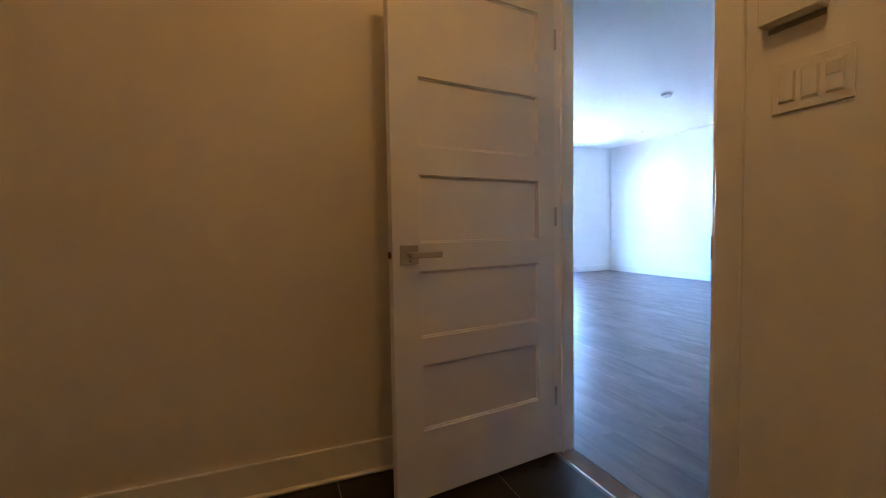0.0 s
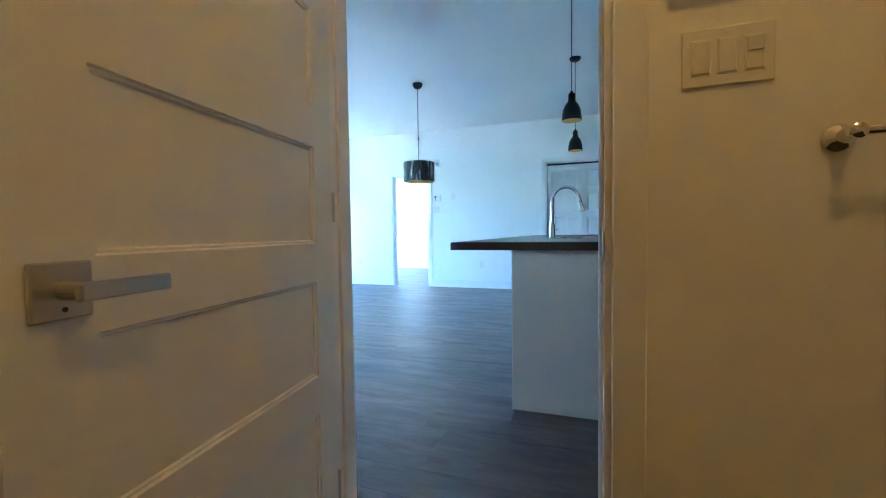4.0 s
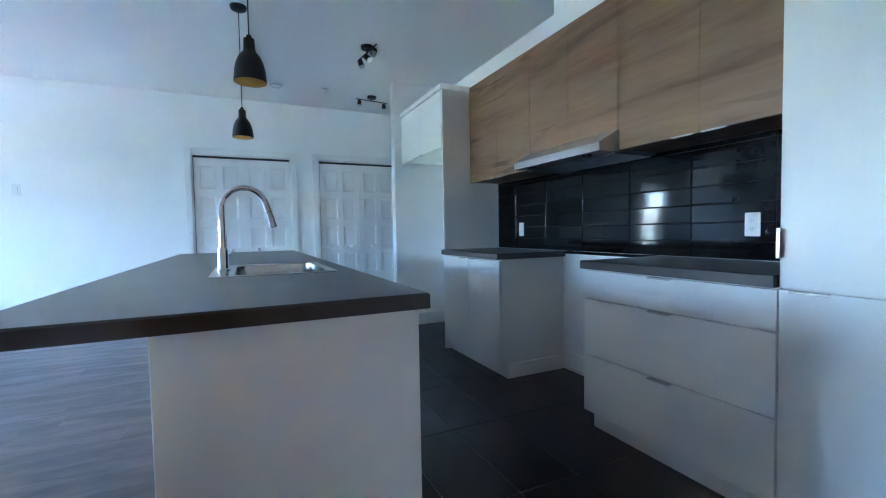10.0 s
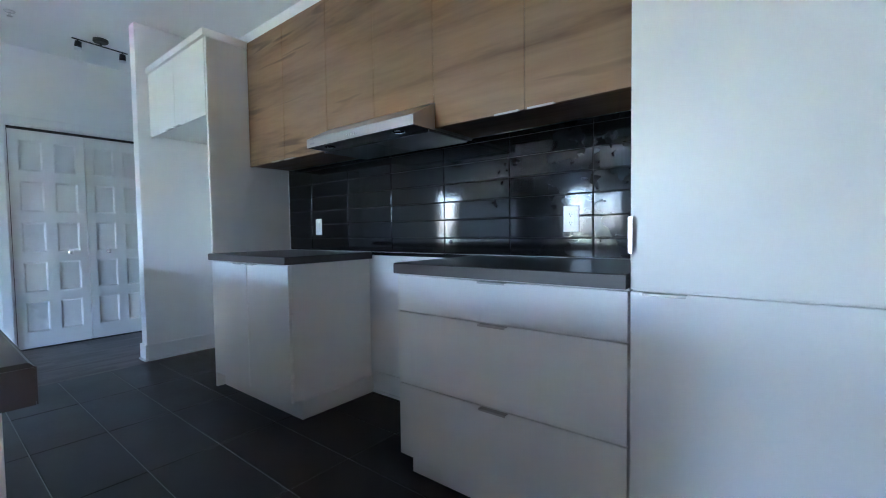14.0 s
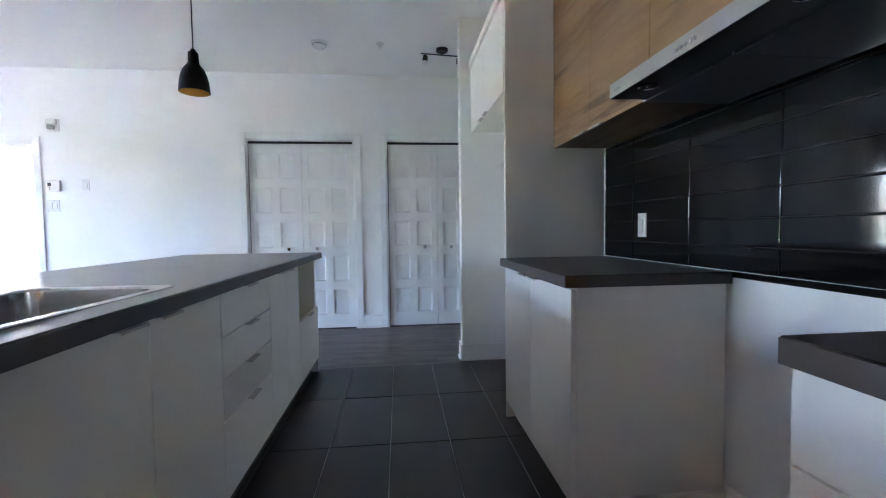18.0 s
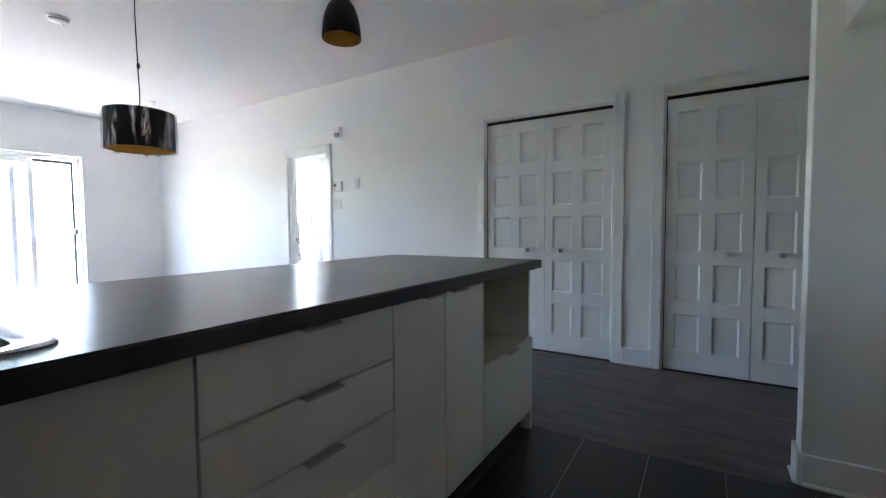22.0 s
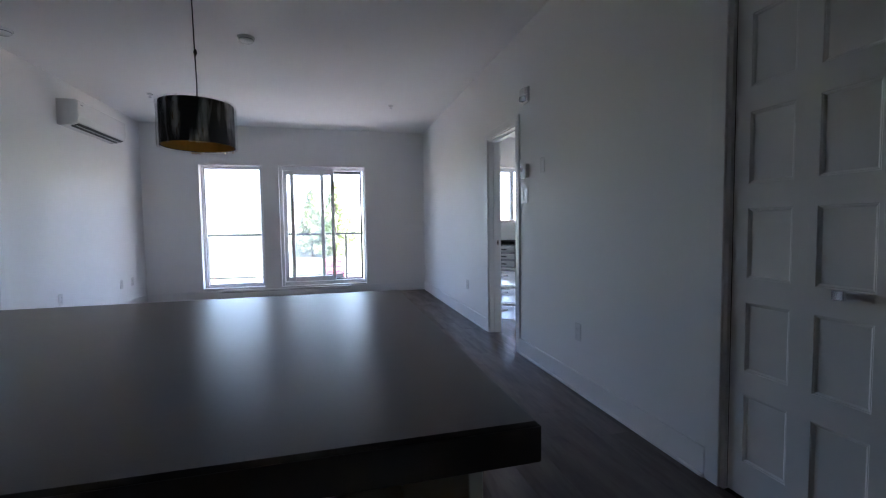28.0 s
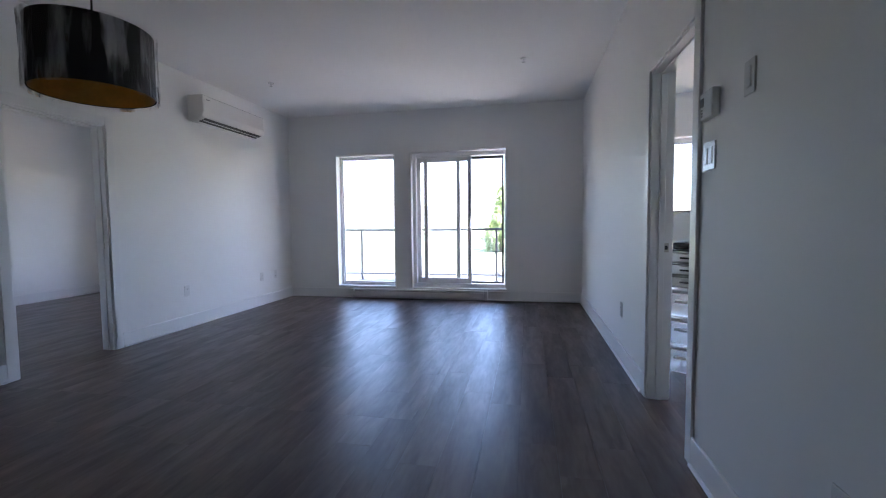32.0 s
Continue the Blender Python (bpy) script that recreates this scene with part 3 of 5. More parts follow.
glazed_panel("sliding_panel", 5.012, 5.720, Z0 + 0.062, Z1 - 0.062, Y0 + 0.012, 0.055, label="white sliding glass panel pushed part open")
glazed_panel("fixed_panel", X0 + 0.052, 5.548, Z0 + 0.062, Z1 - 0.062, Y0 + 0.060, 0.055)
handle = part("door_handle", box(5.682, Y0 - 0.025, 0.98, 5.704, Y0 + 0.012, 1.17, 0.006), PVC, slider, "white pull handle")
part("strike", box(6.150, Y0 + 0.02, 1.02, 6.182, Y0 + 0.06, 1.10, 0.004), DARKPL, slider, "black latch keeper")
bm = box(6.153, Y0 + 0.095, Z0 + 0.062, 6.182, Y0 + 0.12, Z1 - 0.062, 0.003)
box(5.68, Y0 + 0.095, Z1 - 0.100, 6.153, Y0 + 0.12, Z1 - 0.062, 0.003, bm=bm)
box(5.68, Y0 + 0.095, Z0 + 0.062, 6.153, Y0 + 0.12, Z0 + 0.085, 0.003, bm=bm)
part("screen_track", bm, ALU, slider, "dark aluminium screen frame")
bm = bmesh.new()
for b in ((X0 - 0.014, Z0 - 0.014, X0 + 0.002, Z1 + 0.014), (X1 - 0.002, Z0 - 0.014, X1 + 0.014, Z1 + 0.014), (X0 + 0.002, Z1 - 0.002, X1 - 0.002, Z1 + 0.014), (X0 + 0.002, Z0 - 0.014, X1 - 0.002, Z0 + 0.002)):
    box(b[0], NORTH - 0.006, b[1], b[2], Y0, b[3], 0.002, bm=bm)
part("window_sill", bm, TRIM, slider, "white painted return boards")

# ---- kitchen run along the south wall ----
DOOR_T, FRONT = 0.019, -0.366


def pull(x0, x1, y, z, parent, mat=NICKEL, label="slim metal edge pull"):
    """A thin edge pull: a lip on a front's upper edge, with a rolled front."""
    bm = box(x0, y - 0.022, z, x1, y + 0.002, z + 0.0025, 0.0008)
    box(x0, y - 0.022, z - 0.005, x1, y - 0.0195, z, 0.0008, bm=bm)
    return part("handle", bm, mat, parent, label)


def pull_s(x0, x1, y, z, parent, mat=NICKEL):
    """The same pull on a front that looks to the north (y grows outwards)."""
    bm = box(x0, y - 0.002, z, x1, y + 0.022, z + 0.0025, 0.0008)
    box(x0, y + 0.0195, z - 0.005, x1, y + 0.022, z, 0.0008, bm=bm)
    return part("handle", bm, mat, parent, "slim metal edge pull")


def carcass(x0, x1, y0, y1, z0, z1, parent, mat=CAB):
    return part("body", box(x0, y0, z0, x1, y1, z1, 0.0015), mat, parent)


BACK = KITCH + 0.012
# drawer unit
unit = thing("base_cabinet", (2.67, -0.65, 0), "white three-drawer base cabinet under the counter", "cabinet")
carcass(2.222, 3.125, BACK, FRONT - DOOR_T - 0.002, 0.105, 0.865, unit)
part("toe_kick", box(2.222, BACK, 0, 3.115, FRONT - 0.055, 0.103, 0.001), CAB, unit)
for z0, z1 in ((0.710, 0.859), (0.407, 0.707), (0.100, 0.404)):
    d = part("drawer_front", front_box(2.221, FRONT - DOOR_T, z0, 3.134, FRONT, z1, 0.0015), CAB, unit)
    pull_s(2.612, 2.722, FRONT, z1 - 0.003, d)
# two-door unit right of the range space
unit = thing("base_cabinet", (4.39, -0.65, 0), "white two-door base cabinet beside the fridge panel", "cabinet")
carcass(3.962, 4.872, BACK, FRONT - DOOR_T - 0.002, 0.105, 0.865, unit)
part("toe_kick", box(3.945, BACK, 0, 4.872, FRONT - 0.055, 0.103, 0.001), CAB, unit)
for x0, x1, h0, h1 in ((3.962, 4.416, 4.290, 4.392), (4.419, 4.872, 4.440, 4.542)):
    d = part("cabinet_door", front_box(x0, FRONT - DOOR_T, 0.100, x1, FRONT, 0.859, 0.0015), CAB, unit)
    pull_s(h0, h1, FRONT, 0.856, d)
# counters
for x0, x1 in ((2.219, 3.128), (3.944, 4.873)):
    ct = thing("countertop", ((x0 + x1) / 2, -0.65, 0.8665), "dark grey-brown laminate countertop on white cabinets", "countertop", "kitchen counters")
    part("slab", box(x0, BACK - 0.010, 0.8665, x1, -0.338, 0.910, 0.0035, seg=2), COUNTER, ct)
    part("edge_band", box(x0 + 0.001, -0.3379, 0.8675, x1 - 0.001, -0.3365, 0.9060), EDGE, ct)
    ex = x1 if x1 < 3.5 else x0
    part("edge_band", box(ex + 0.0001 if x1 < 3.5 else ex - 0.0014, BACK, 0.8675, ex + 0.0014 if x1 < 3.5 else ex - 0.0001, -0.339, 0.9060), EDGE, ct)
# tall pantry
unit = thing("tall_cabinet", (1.98, -0.65, 0), "tall white two-door pantry cabinet", "cabinet")
carcass(1.695, 2.214, BACK, FRONT - DOOR_T - 0.002, 0.105, 2.385, unit)
part("toe_kick", box(1.695, BACK, 0, 2.214, FRONT - 0.055, 0.103, 0.001), CAB, unit)
d = part("cabinet_door", front_box(1.700, FRONT - DOOR_T, 0.100, 2.216, FRONT, 0.861, 0.0015), CAB, unit)
pull_s(2.074, 2.179, FRONT, 0.858, d)
d = part("cabinet_door", front_box(1.700, FRONT - DOOR_T, 0.865, 2.216, FRONT, 2.385, 0.0015), CAB, unit)
bm = box(2.2145, FRONT - 0.002, 0.968, 2.217, FRONT + 0.022, 1.07, 0.0008)
box(2.205, FRONT + 0.0195, 0.968, 2.2145, FRONT + 0.022, 1.07, 0.0008, bm=bm)
part("handle", bm, NICKEL, d, "slim metal edge pull")
part("filler", box(1.636, BACK, 0.0, 1.692, FRONT - 0.003, 2.385, 0.0015), CAB, unit)
# fridge gable and cabinet above the fridge space
unit = thing("fridge_cabinet", (5.43, -0.65, 1.82), "white two-door cabinet above the empty fridge space", "cabinet")
part("gable", box(4.876, BACK, 0.0, 4.896, -0.370, 2.347, 0.0015), CAB, unit, "full-height white end panel")
carcass(4.898, 5.946, BACK, FRONT - DOOR_T - 0.004, 1.85, 2.347, unit)
part("crown", box(4.868, BACK, 2.349, 5.947, -0.350, 2.397, 0.002), CAB, unit, "flat white crown board")
for x0, x1, h0, h1 in ((4.899, 5.421, 5.30, 5.40), (5.424, 5.946, 5.45, 5.55)):
    d = part("cabinet_door", front_box(x0, FRONT - DOOR_T, 1.835, x1, FRONT, 2.345, 0.0015), CAB, unit)
    pull_s(h0, h1, FRONT, 1.832, d)
# uppers
UF, UB = -0.647, 1.517


def upper(x0, x1, z0, pulls, label):
    u = thing("wall_cabinet", ((x0 + x1) / 2, -0.8, z0), label, "cabinet", "oak wall cabinets")
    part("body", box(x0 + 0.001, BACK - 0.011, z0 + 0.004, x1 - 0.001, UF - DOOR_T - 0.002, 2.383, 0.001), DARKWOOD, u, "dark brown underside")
    half = (x0 + x1) / 2
    for a, b, side in ((x0, half - 0.0010, 1), (half + 0.0010, x1, -1)):
        dd = part("cabinet_door", box(a + 0.0004, UF - DOOR_T, z0, b - 0.0004, UF, 2.387, 0.0008), OAK, u)
        if pulls:
            c = half - side * 0.075
            bm = box(c - 0.055, UF - 0.002, z0 - 0.0035, c + 0.055, UF + 0.020, z0 - 0.001, 0.0008)
            box(c - 0.055, UF + 0.0175, z0 - 0.009, c + 0.055, UF + 0.020, z0 - 0.0035, 0.0008, bm=bm)
            part("handle", bm, NICKEL, dd, "slim metal edge pull")


upper(2.219, 3.158, UB, True, "oak-look two-door wall cabinet")
upper(3.161, 3.964, 1.636, False, "short oak-look wall cabinet above the range hood")
upper(3.967, 4.874, UB, True, "oak-look two-door wall cabinet beside the fridge panel")

# range hood
hood = thing("range_hood", (3.57, -0.75, 1.52), "slim stainless steel under-cabinet range hood", "range hood")
hx0, hx1, yf, yb = 3.150, 3.950, -0.497, BACK - 0.002
prof = [(yb, 1.505), (yf, 1.507), (yf, 1.553), (UF + 0.002, 1.633), (yb, 1.633)]
bm = bmesh.new()
sides = [[bm.verts.new((x, y, z)) for y, z in prof] for x in (hx0, hx1)]
bm.faces.new(sides[0])
bm.faces.new(sides[1][::-1])
for k in range(5):
    if k != 0:
        bm.faces.new((sides[0][k], sides[0][(k + 1) % 5], sides[1][(k + 1) % 5], sides[1][k]))
bmesh.ops.recalc_face_normals(bm, faces=bm.faces)
part("shell", bm, HOODSTEEL, hood)
part("underside", box(hx0 + 0.004, yb, 1.507, hx1 - 0.004, yf - 0.004, 1.513), HOODBLACK, hood, "black underside tray")
for x0, x1 in ((hx0 + 0.006, 3.546), (3.550, hx1 - 0.006)):
    f = part("filter", box(x0, yb + 0.035, 1.4965, x1, -0.612, 1.5065, 0.002), FILTER, hood, "grey mesh grease filter")
    for y0 in (-0.6118, yb + 0.0315):
        part("rim", box(x0 + 0.002, y0, 1.4945, x1 - 0.002, y0 + 0.0032, 1.5065, 0.0008), CHROME, f, "bright metal edge")
for x in (3.29, 3.81):
    part("lamp", lathe([(0.028, 0.0), (0.030, -0.004), (0.022, -0.007)], (x, -0.548, 1.5068), 20), CHROME, hood, "round halogen lamp", True)
for k in range(5):
    part("button", tube((3.53 + k * 0.018, yf - 0.001, 1.526), (3.53 + k * 0.018, yf + 0.004, 1.526), 0.0055, seg=12), CHROME, hood)
part("badge", box(3.880, yf - 0.0005, 1.521, 3.920, yf + 0.0012, 1.530), GREYPL, hood, "small grey maker's mark")

# backsplash bed with tile pieces
bs = solid("backsplash", box(2.217, KITCH, 0.912, 4.874, KITCH + 0.003, 1.519), GROUT, "glossy black subway tile backsplash, stacked", "backsplash")
tile_runs = []
edges = [2.217, 2.521, 2.930, 3.341, 3.753, 4.167, 4.581, 4.874]
rows = [0.912, 1.000, 1.098, 1.196, 1.294, 1.393, 1.492, 1.519]
for a, b in zip(edges, edges[1:]):
    for r0, r1 in zip(rows, rows[1:]):
        tile_runs.append((a, b, r0, r1))
for a, b in ((3.131, 3.341), (3.341, 3.753), (3.753, 3.942)):
    tile_runs.append((a, b, 0.888, 0.912))
for a, b, r0, r1 in tile_runs:
    bm = box(-(b - a) / 2 + 0.0012, 0, -(r1 - r0) / 2 + 0.0012, (b - a) / 2 - 0.0012, 0.0085, (r1 - r0) / 2 - 0.0012, min(0.0034, (r1 - r0) * 0.2), seg=2)
    ob = new("wall_tile", mesh_of("wall_tile", bm, BSTILE))
    ob.parent = bs
    ob.location = ((a + b) / 2, KITCH + 0.002, (r0 + r1) / 2)
    ob.rotation_euler = (random.uniform(-0.004, 0.004), 0, random.uniform(-0.004, 0.004))


# ---- wall plates ----
def plate(name, at, axis, out, w, h, gangs, label, category, kind_="switch"):
    """A wall plate at the wall's face; axis: the wall's normal axis, out: the way it looks."""
    t = thing(name, at, label, category)
    x, y, z = at

    def slab(u0, u1, z0, z1, d0, d1, bev=0.0012, bm=None):
        if axis == "x":
            xs = sorted((x + out * d0, x + out * d1))
            return box(xs[0], y + u0, z + z0, xs[1], y + u1, z + z1, bev, bm=bm)
        ys = sorted((y + out * d0, y + out * d1))
        return box(x + u0, ys[0], z + z0, x + u1, ys[1], z + z1, bev, bm=bm)

    part("cover", slab(-w / 2, w / 2, -h / 2, h / 2, 0, 0.006, 0.002), PLASTIC, t)
    for g in range(gangs):
        c = (g - (gangs - 1) / 2) * 0.046
        if kind_ == "switch":
            r = part("rocker_frame", slab(c - 0.0178, c + 0.0178, -0.0355, 0.0355, 0.005, 0.0072, 0.001), PLASTIC, t)
            bm = slab(c - 0.0152, c + 0.0152, -0.032, 0.032, 0.004, 0.0095, 0.001)
            low = [v for v in bm.verts if v.co.z < z]
            for v in low:
                if abs((v.co.x - x) if axis == "x" else (v.co.y - y)) > 0.01:
                    v.co[0 if axis == "x" else 1] += out * 0.0035
            part("rocker", bm, PLASTIC, r)
        else:
            part("receptacle", slab(c - 0.017, c + 0.017, -0.034, 0.034, 0.005, 0.008, 0.0015), PLASTIC, t)
            for dz in (-0.019, 0.019):
                for du in (-0.006, 0.006):
                    part("slot", slab(c + du - 0.001, c + du + 0.001, dz - 0.004 + 0.002, dz + 0.004 + 0.002, 0.0078, 0.0084, 0), DARKPL, t)
                part("slot", slab(c - 0.002, c + 0.002, dz - 0.010, dz - 0.006, 0.0078, 0.0084, 0), DARKPL, t)
    for dz in (-h / 2 + 0.012, h / 2 - 0.012):
        part("screw", slab(-0.0025, 0.0025, dz - 0.0025, dz + 0.0025, 0.0055, 0.0068, 0.0005), PLASTIC, t)
    return t


def outlet(at, axis, out, label):
    return plate("power_outlet", at, axis, out, 0.070, 0.115, 1, label, "outlet", "outlet")


TY = KITCH + 0.0105
outlet((2.618, TY, 1.085), "y", 1, "white double outlet on the black backsplash")
plate("light_switch", (4.495, TY, 1.081), "y", 1, 0.070, 0.115, 1, "white switch plate on the black backsplash", "switch")
outlet((EAST, 2.890, 0.405), "x", -1, "white double outlet low on the white wall")
outlet((EAST, 5.290, 0.410), "x", -1, "white double outlet beside the bedroom door")
outlet((2.90, 5.690, 0.403), "x", 1, "white double outlet low under the air conditioner")
outlet((2.90, 7.011, 0.391), "x", 1, "white double outlet near the window wall")
outlet((2.90, 7.330, 0.391), "x", 1, "white cable outlet near the window wall")
plate("light_switch", (EAST, 3.384, 1.575), "x", -1, 0.070, 0.115, 1, "single white rocker switch on the white wall", "switch")
plate("light_switch", (EAST, 3.695, 1.362), "x", -1, 0.116, 0.115, 2, "double white rocker switch beside the bedroom door", "switch")
triple = plate("light_switch", (1.24, 0.805, 1.309), "x", -1, 0.158, 0.114, 3, "triple white rocker switch on the bathroom wall", "switch")

part("dimmer_face", box(1.2275, 0.7455, 1.311, 1.2300, 0.7725, 1.338, 0.0005), PALEPL, triple, "grey dimmer touch pad")

# thermostat
th = thing("thermostat", (EAST, 3.672, 1.563), "small white wall thermostat with a small dark screen", "thermostat")
part("case", box(EAST - 0.030, 3.612, 1.508, EAST, 3.732, 1.618, 0.004), PLASTIC, th)
part("screen", box(EAST - 0.0310, 3.690, 1.560, EAST - 0.0295, 3.722, 1.595, 0.0), DARKPL, th, "small dark screen")
for k in range(3):
    part("button", box(EAST - 0.032, 3.700, 1.520 + k * 0.012, EAST - 0.0295, 3.712, 1.526 + k * 0.012, 0.001), DARKPL, th)
# fire strobe
fs = thing("alarm_strobe", (EAST, 3.655, 2.172), "white fire alarm strobe with a clear lens", "alarm")
part("base", box(EAST - 0.018, 3.600, 2.110, EAST, 3.710, 2.235, 0.006, seg=2), PLASTIC, fs)
part("body", box(EAST - 0.048, 3.608, 2.170, EAST - 0.016, 3.702, 2.228, 0.010, seg=2), PLASTIC, fs)
part("lens", box(EAST - 0.062, 3.625, 2.122, EAST - 0.016, 3.685, 2.165, 0.012, seg=2), CLEARPL, fs, "clear strobe lens")

# ---- closet doors ----
def closet_leaf(y0, y1, knob_y):
    w, h = y1 - y0, 1.994
    mx, gap, pz = 0.062, 0.078, []
    pw = (w - 2 * mx - gap) / 2
    z = 0.145
    for k, ph in enumerate((0.275, 0.275, 0.275, 0.275, 0.275)):
        for i in range(2):
            a = mx + i * (pw + gap)
            pz.append((a, z, a + pw, z + ph))
        z += ph + 0.095
    m = Matrix.Translation((EAST + 0.012, y0, 0.012)) @ Matrix.Rotation(radians(90), 4, "Z") @ Matrix.Scale(-1, 4, (0, 1, 0))
    bm = moved(panel_leaf(w, h, 0.034, pz, False, 0.017, 0.0068, True), m)
    bmesh.ops.reverse_faces(bm, faces=bm.faces)
    return bm


def closet(name, a0, a1, label):
    c = thing(name, (EAST, (a0 + a1) / 2, 0), label, "closet door", "closet doors", "structure")
    mid = (a0 + a1) / 2
    for y0, y1, ky in ((a0 + 0.019, mid - 0.0025, mid - 0.152), (mid + 0.0025, a1 - 0.0225, mid + 0.142)):
        leaf = part("door_leaf", closet_leaf(y0, y1, ky), DOORW, c)
        k = part("knob", tube((EAST + 0.013, ky, 0.884), (EAST - 0.014, ky, 0.884), 0.006, seg=12), CHROME, leaf, "square chrome knob")
        part("knob_face", box(EAST - 0.030, ky - 0.017, 0.867, EAST - 0.010, ky + 0.017, 0.901, 0.003), CHROME, k)
    # black strip stands in for the shade inside the open gap
    part("side_seal", box(EAST + 0.016, a1 - 0.0222, 0.012, EAST + 0.030, a1 - 0.0163, 2.018), BLACK, c, "black strip painted as the shade in the gap beside the leaf")
    part("track", box(EAST + 0.022, a0 + 0.017, 2.0085, EAST + 0.055, a1 - 0.017, 2.0335, 0.001), BLACK, c, "black top track")


closet("door_2", 0.690, 1.812, "white five-panel double closet doors, shut")
closet("door_3", -0.757, 0.350, "white five-panel double closet doors by the hall, shut")

# ---- island ----
IS, IN, IW, IE = 0.850, 1.474, 2.500, 5.852
isl = thing("kitchen_island", (4.2, 1.15, 0), "long white kitchen island with drawers, doors and an open niche", "island")
part("end_panel", box(IW, IS - 0.008, 0.0, IW + 0.018, IN, 0.8655, 0.0015), CAB, isl)
part("back_panel", box(IW + 0.018, IN - 0.018, 0.0, IE, IN, 0.8655, 0.0015), CAB, isl)
part("end_panel", box(IE - 0.018, IS + 0.004, 0.0, IE, IN - 0.019, 0.500, 0.0015), CAB, isl)
part("end_panel", box(IE - 0.018, IS + 0.016, 0.502, IE, IN - 0.019, 0.8655, 0.0015), CAB, isl)
part("leg_panel", box(IE - 0.008, IN + 0.001, 0.0, IE + 0.014, 1.790, 0.8655, 0.0015), DARKWOOD, isl, "dark brown wood support panel")
part("toe_kick", box(3.255, 0.908, 0.0, IE - 0.02, 0.92, 0.100, 0.001), TOEKICK, isl, "black recessed toe kick")
part("body", box(3.258, IS + 0.022, 0.102, 5.262, IN - 0.02, 0.700, 0.0015), CAB, isl)
part("body", box(4.108, IS + 0.022, 0.702, 5.262, IN - 0.02, 0.8655, 0.0015), CAB, isl)
part("side_panel", box(3.240, IS + 0.002, 0.0, 3.256, IN - 0.02, 0.8655, 0.0015), CAB, isl)
part("dishwasher_bay_floor", box(IW + 0.02, IN - 0.06, 0.001, 3.238, IN - 0.02, 0.10, 0.001), TOEKICK, isl)
for x0, x1, h0, h1 in ((3.258, 3.678, 3.540, 3.646), (3.682, 4.102, 3.706, 3.810), (4.672, 4.960, 4.826, 4.942), (4.964, 5.260, 4.992, 5.100)):
    d = part("cabinet_door", front_box(x0, IS, 0.108, x1, IS + DOOR_T, 0.858, 0.0015), CAB, isl)
    pull(h0, h1, IS, 0.8555, d)
for z0, z1 in ((0.703, 0.858), (0.550, 0.700), (0.397, 0.547), (0.108, 0.394)):
    d = part("drawer_front", front_box(4.106, IS, z0, 4.668, IS + DOOR_T, z1, 0.0015), CAB, isl)
    pull(4.332, 4.448, IS, z1 - 0.002, d)
d = part("drawer_front", front_box(5.264, IS, 0.108, IE + 0.002, IS + DOOR_T, 0.500, 0.0015), CAB, isl)
pull(5.495, 5.605, IS, 0.499, d)
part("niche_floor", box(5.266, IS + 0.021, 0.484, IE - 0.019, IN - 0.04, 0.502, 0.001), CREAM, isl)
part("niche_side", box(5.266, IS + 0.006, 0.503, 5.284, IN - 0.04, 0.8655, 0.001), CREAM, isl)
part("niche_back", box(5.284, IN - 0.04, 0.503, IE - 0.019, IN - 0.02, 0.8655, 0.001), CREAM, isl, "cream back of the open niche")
# top with a cut-out for the sink
SX0, SX1, SY0, SY1 = 3.270, 3.945, 0.905, 1.412
bm = bmesh.new()
outer = [(2.470, 0.820), (5.900, 0.820), (5.900, 1.808), (2.470, 1.808)]
inner = [(SX0 + 0.03, SY0 + 0.03), (SX1 - 0.03, SY0 + 0.03), (SX1 - 0.03, SY1 - 0.03), (SX0 + 0.03, SY1 - 0.03)]
T, B, CH = 0.910, 0.8665, 0.004
rings = []
for z, grow in ((B, -CH), (B + CH, 0), (T - CH, 0), (T, -CH)):
    rings.append([bm.verts.new((x + (grow if x > 4 else -grow), y + (grow if y > 1.3 else -grow), z)) for x, y in outer])
hole_t, hole_b = [bm.verts.new((x, y, T)) for x, y in inner], [bm.verts.new((x, y, B)) for x, y in inner]
for a, b in zip(rings, rings[1:]):
    for k in range(4):
        bm.faces.new((a[k], a[(k + 1) % 4], b[(k + 1) % 4], b[k]))
for k in range(4):
    j = (k + 1) % 4
    bm.faces.new((rings[-1][k], rings[-1][j], hole_t[j], hole_t[k]))
    bm.faces.new((rings[0][j], rings[0][k], hole_b[k], hole_b[j]))
    bm.faces.new((hole_t[k], hole_t[j], hole_b[j], hole_b[k]))
bmesh.ops.recalc_face_normals(bm, faces=bm.faces)
top = thing("island_top", (4.185, 1.314, 0.8665), "long dark grey-brown laminate island top", "countertop")
part("slab", bm, COUNTER, top)
for x0, y0, x1, y1 in ((2.4705, 0.8185, 5.8995, 0.8199), (2.4705, 1.8081, 5.8995, 1.8095), (2.4685, 0.8205, 2.4699, 1.8075), (5.9001, 0.8205, 5.9015, 1.8075)):
    part("edge_band", box(x0, y0, 0.8672, x1, y1, 0.9055), EDGE, top)


# sink
def rounded(x0, y0, x1, y1, r, z, n=6):
    pts = []
    for cx, cy, a in ((x1 - r, y0 + r, -90), (x1 - r, y1 - r, 0), (x0 + r, y1 - r, 90), (x0 + r, y0 + r, 180)):
        for k in range(n + 1):
            t = radians(a + 90 * k / n)
            pts.append((cx + r * math.cos(t), cy + r * math.sin(t), z))
    return pts


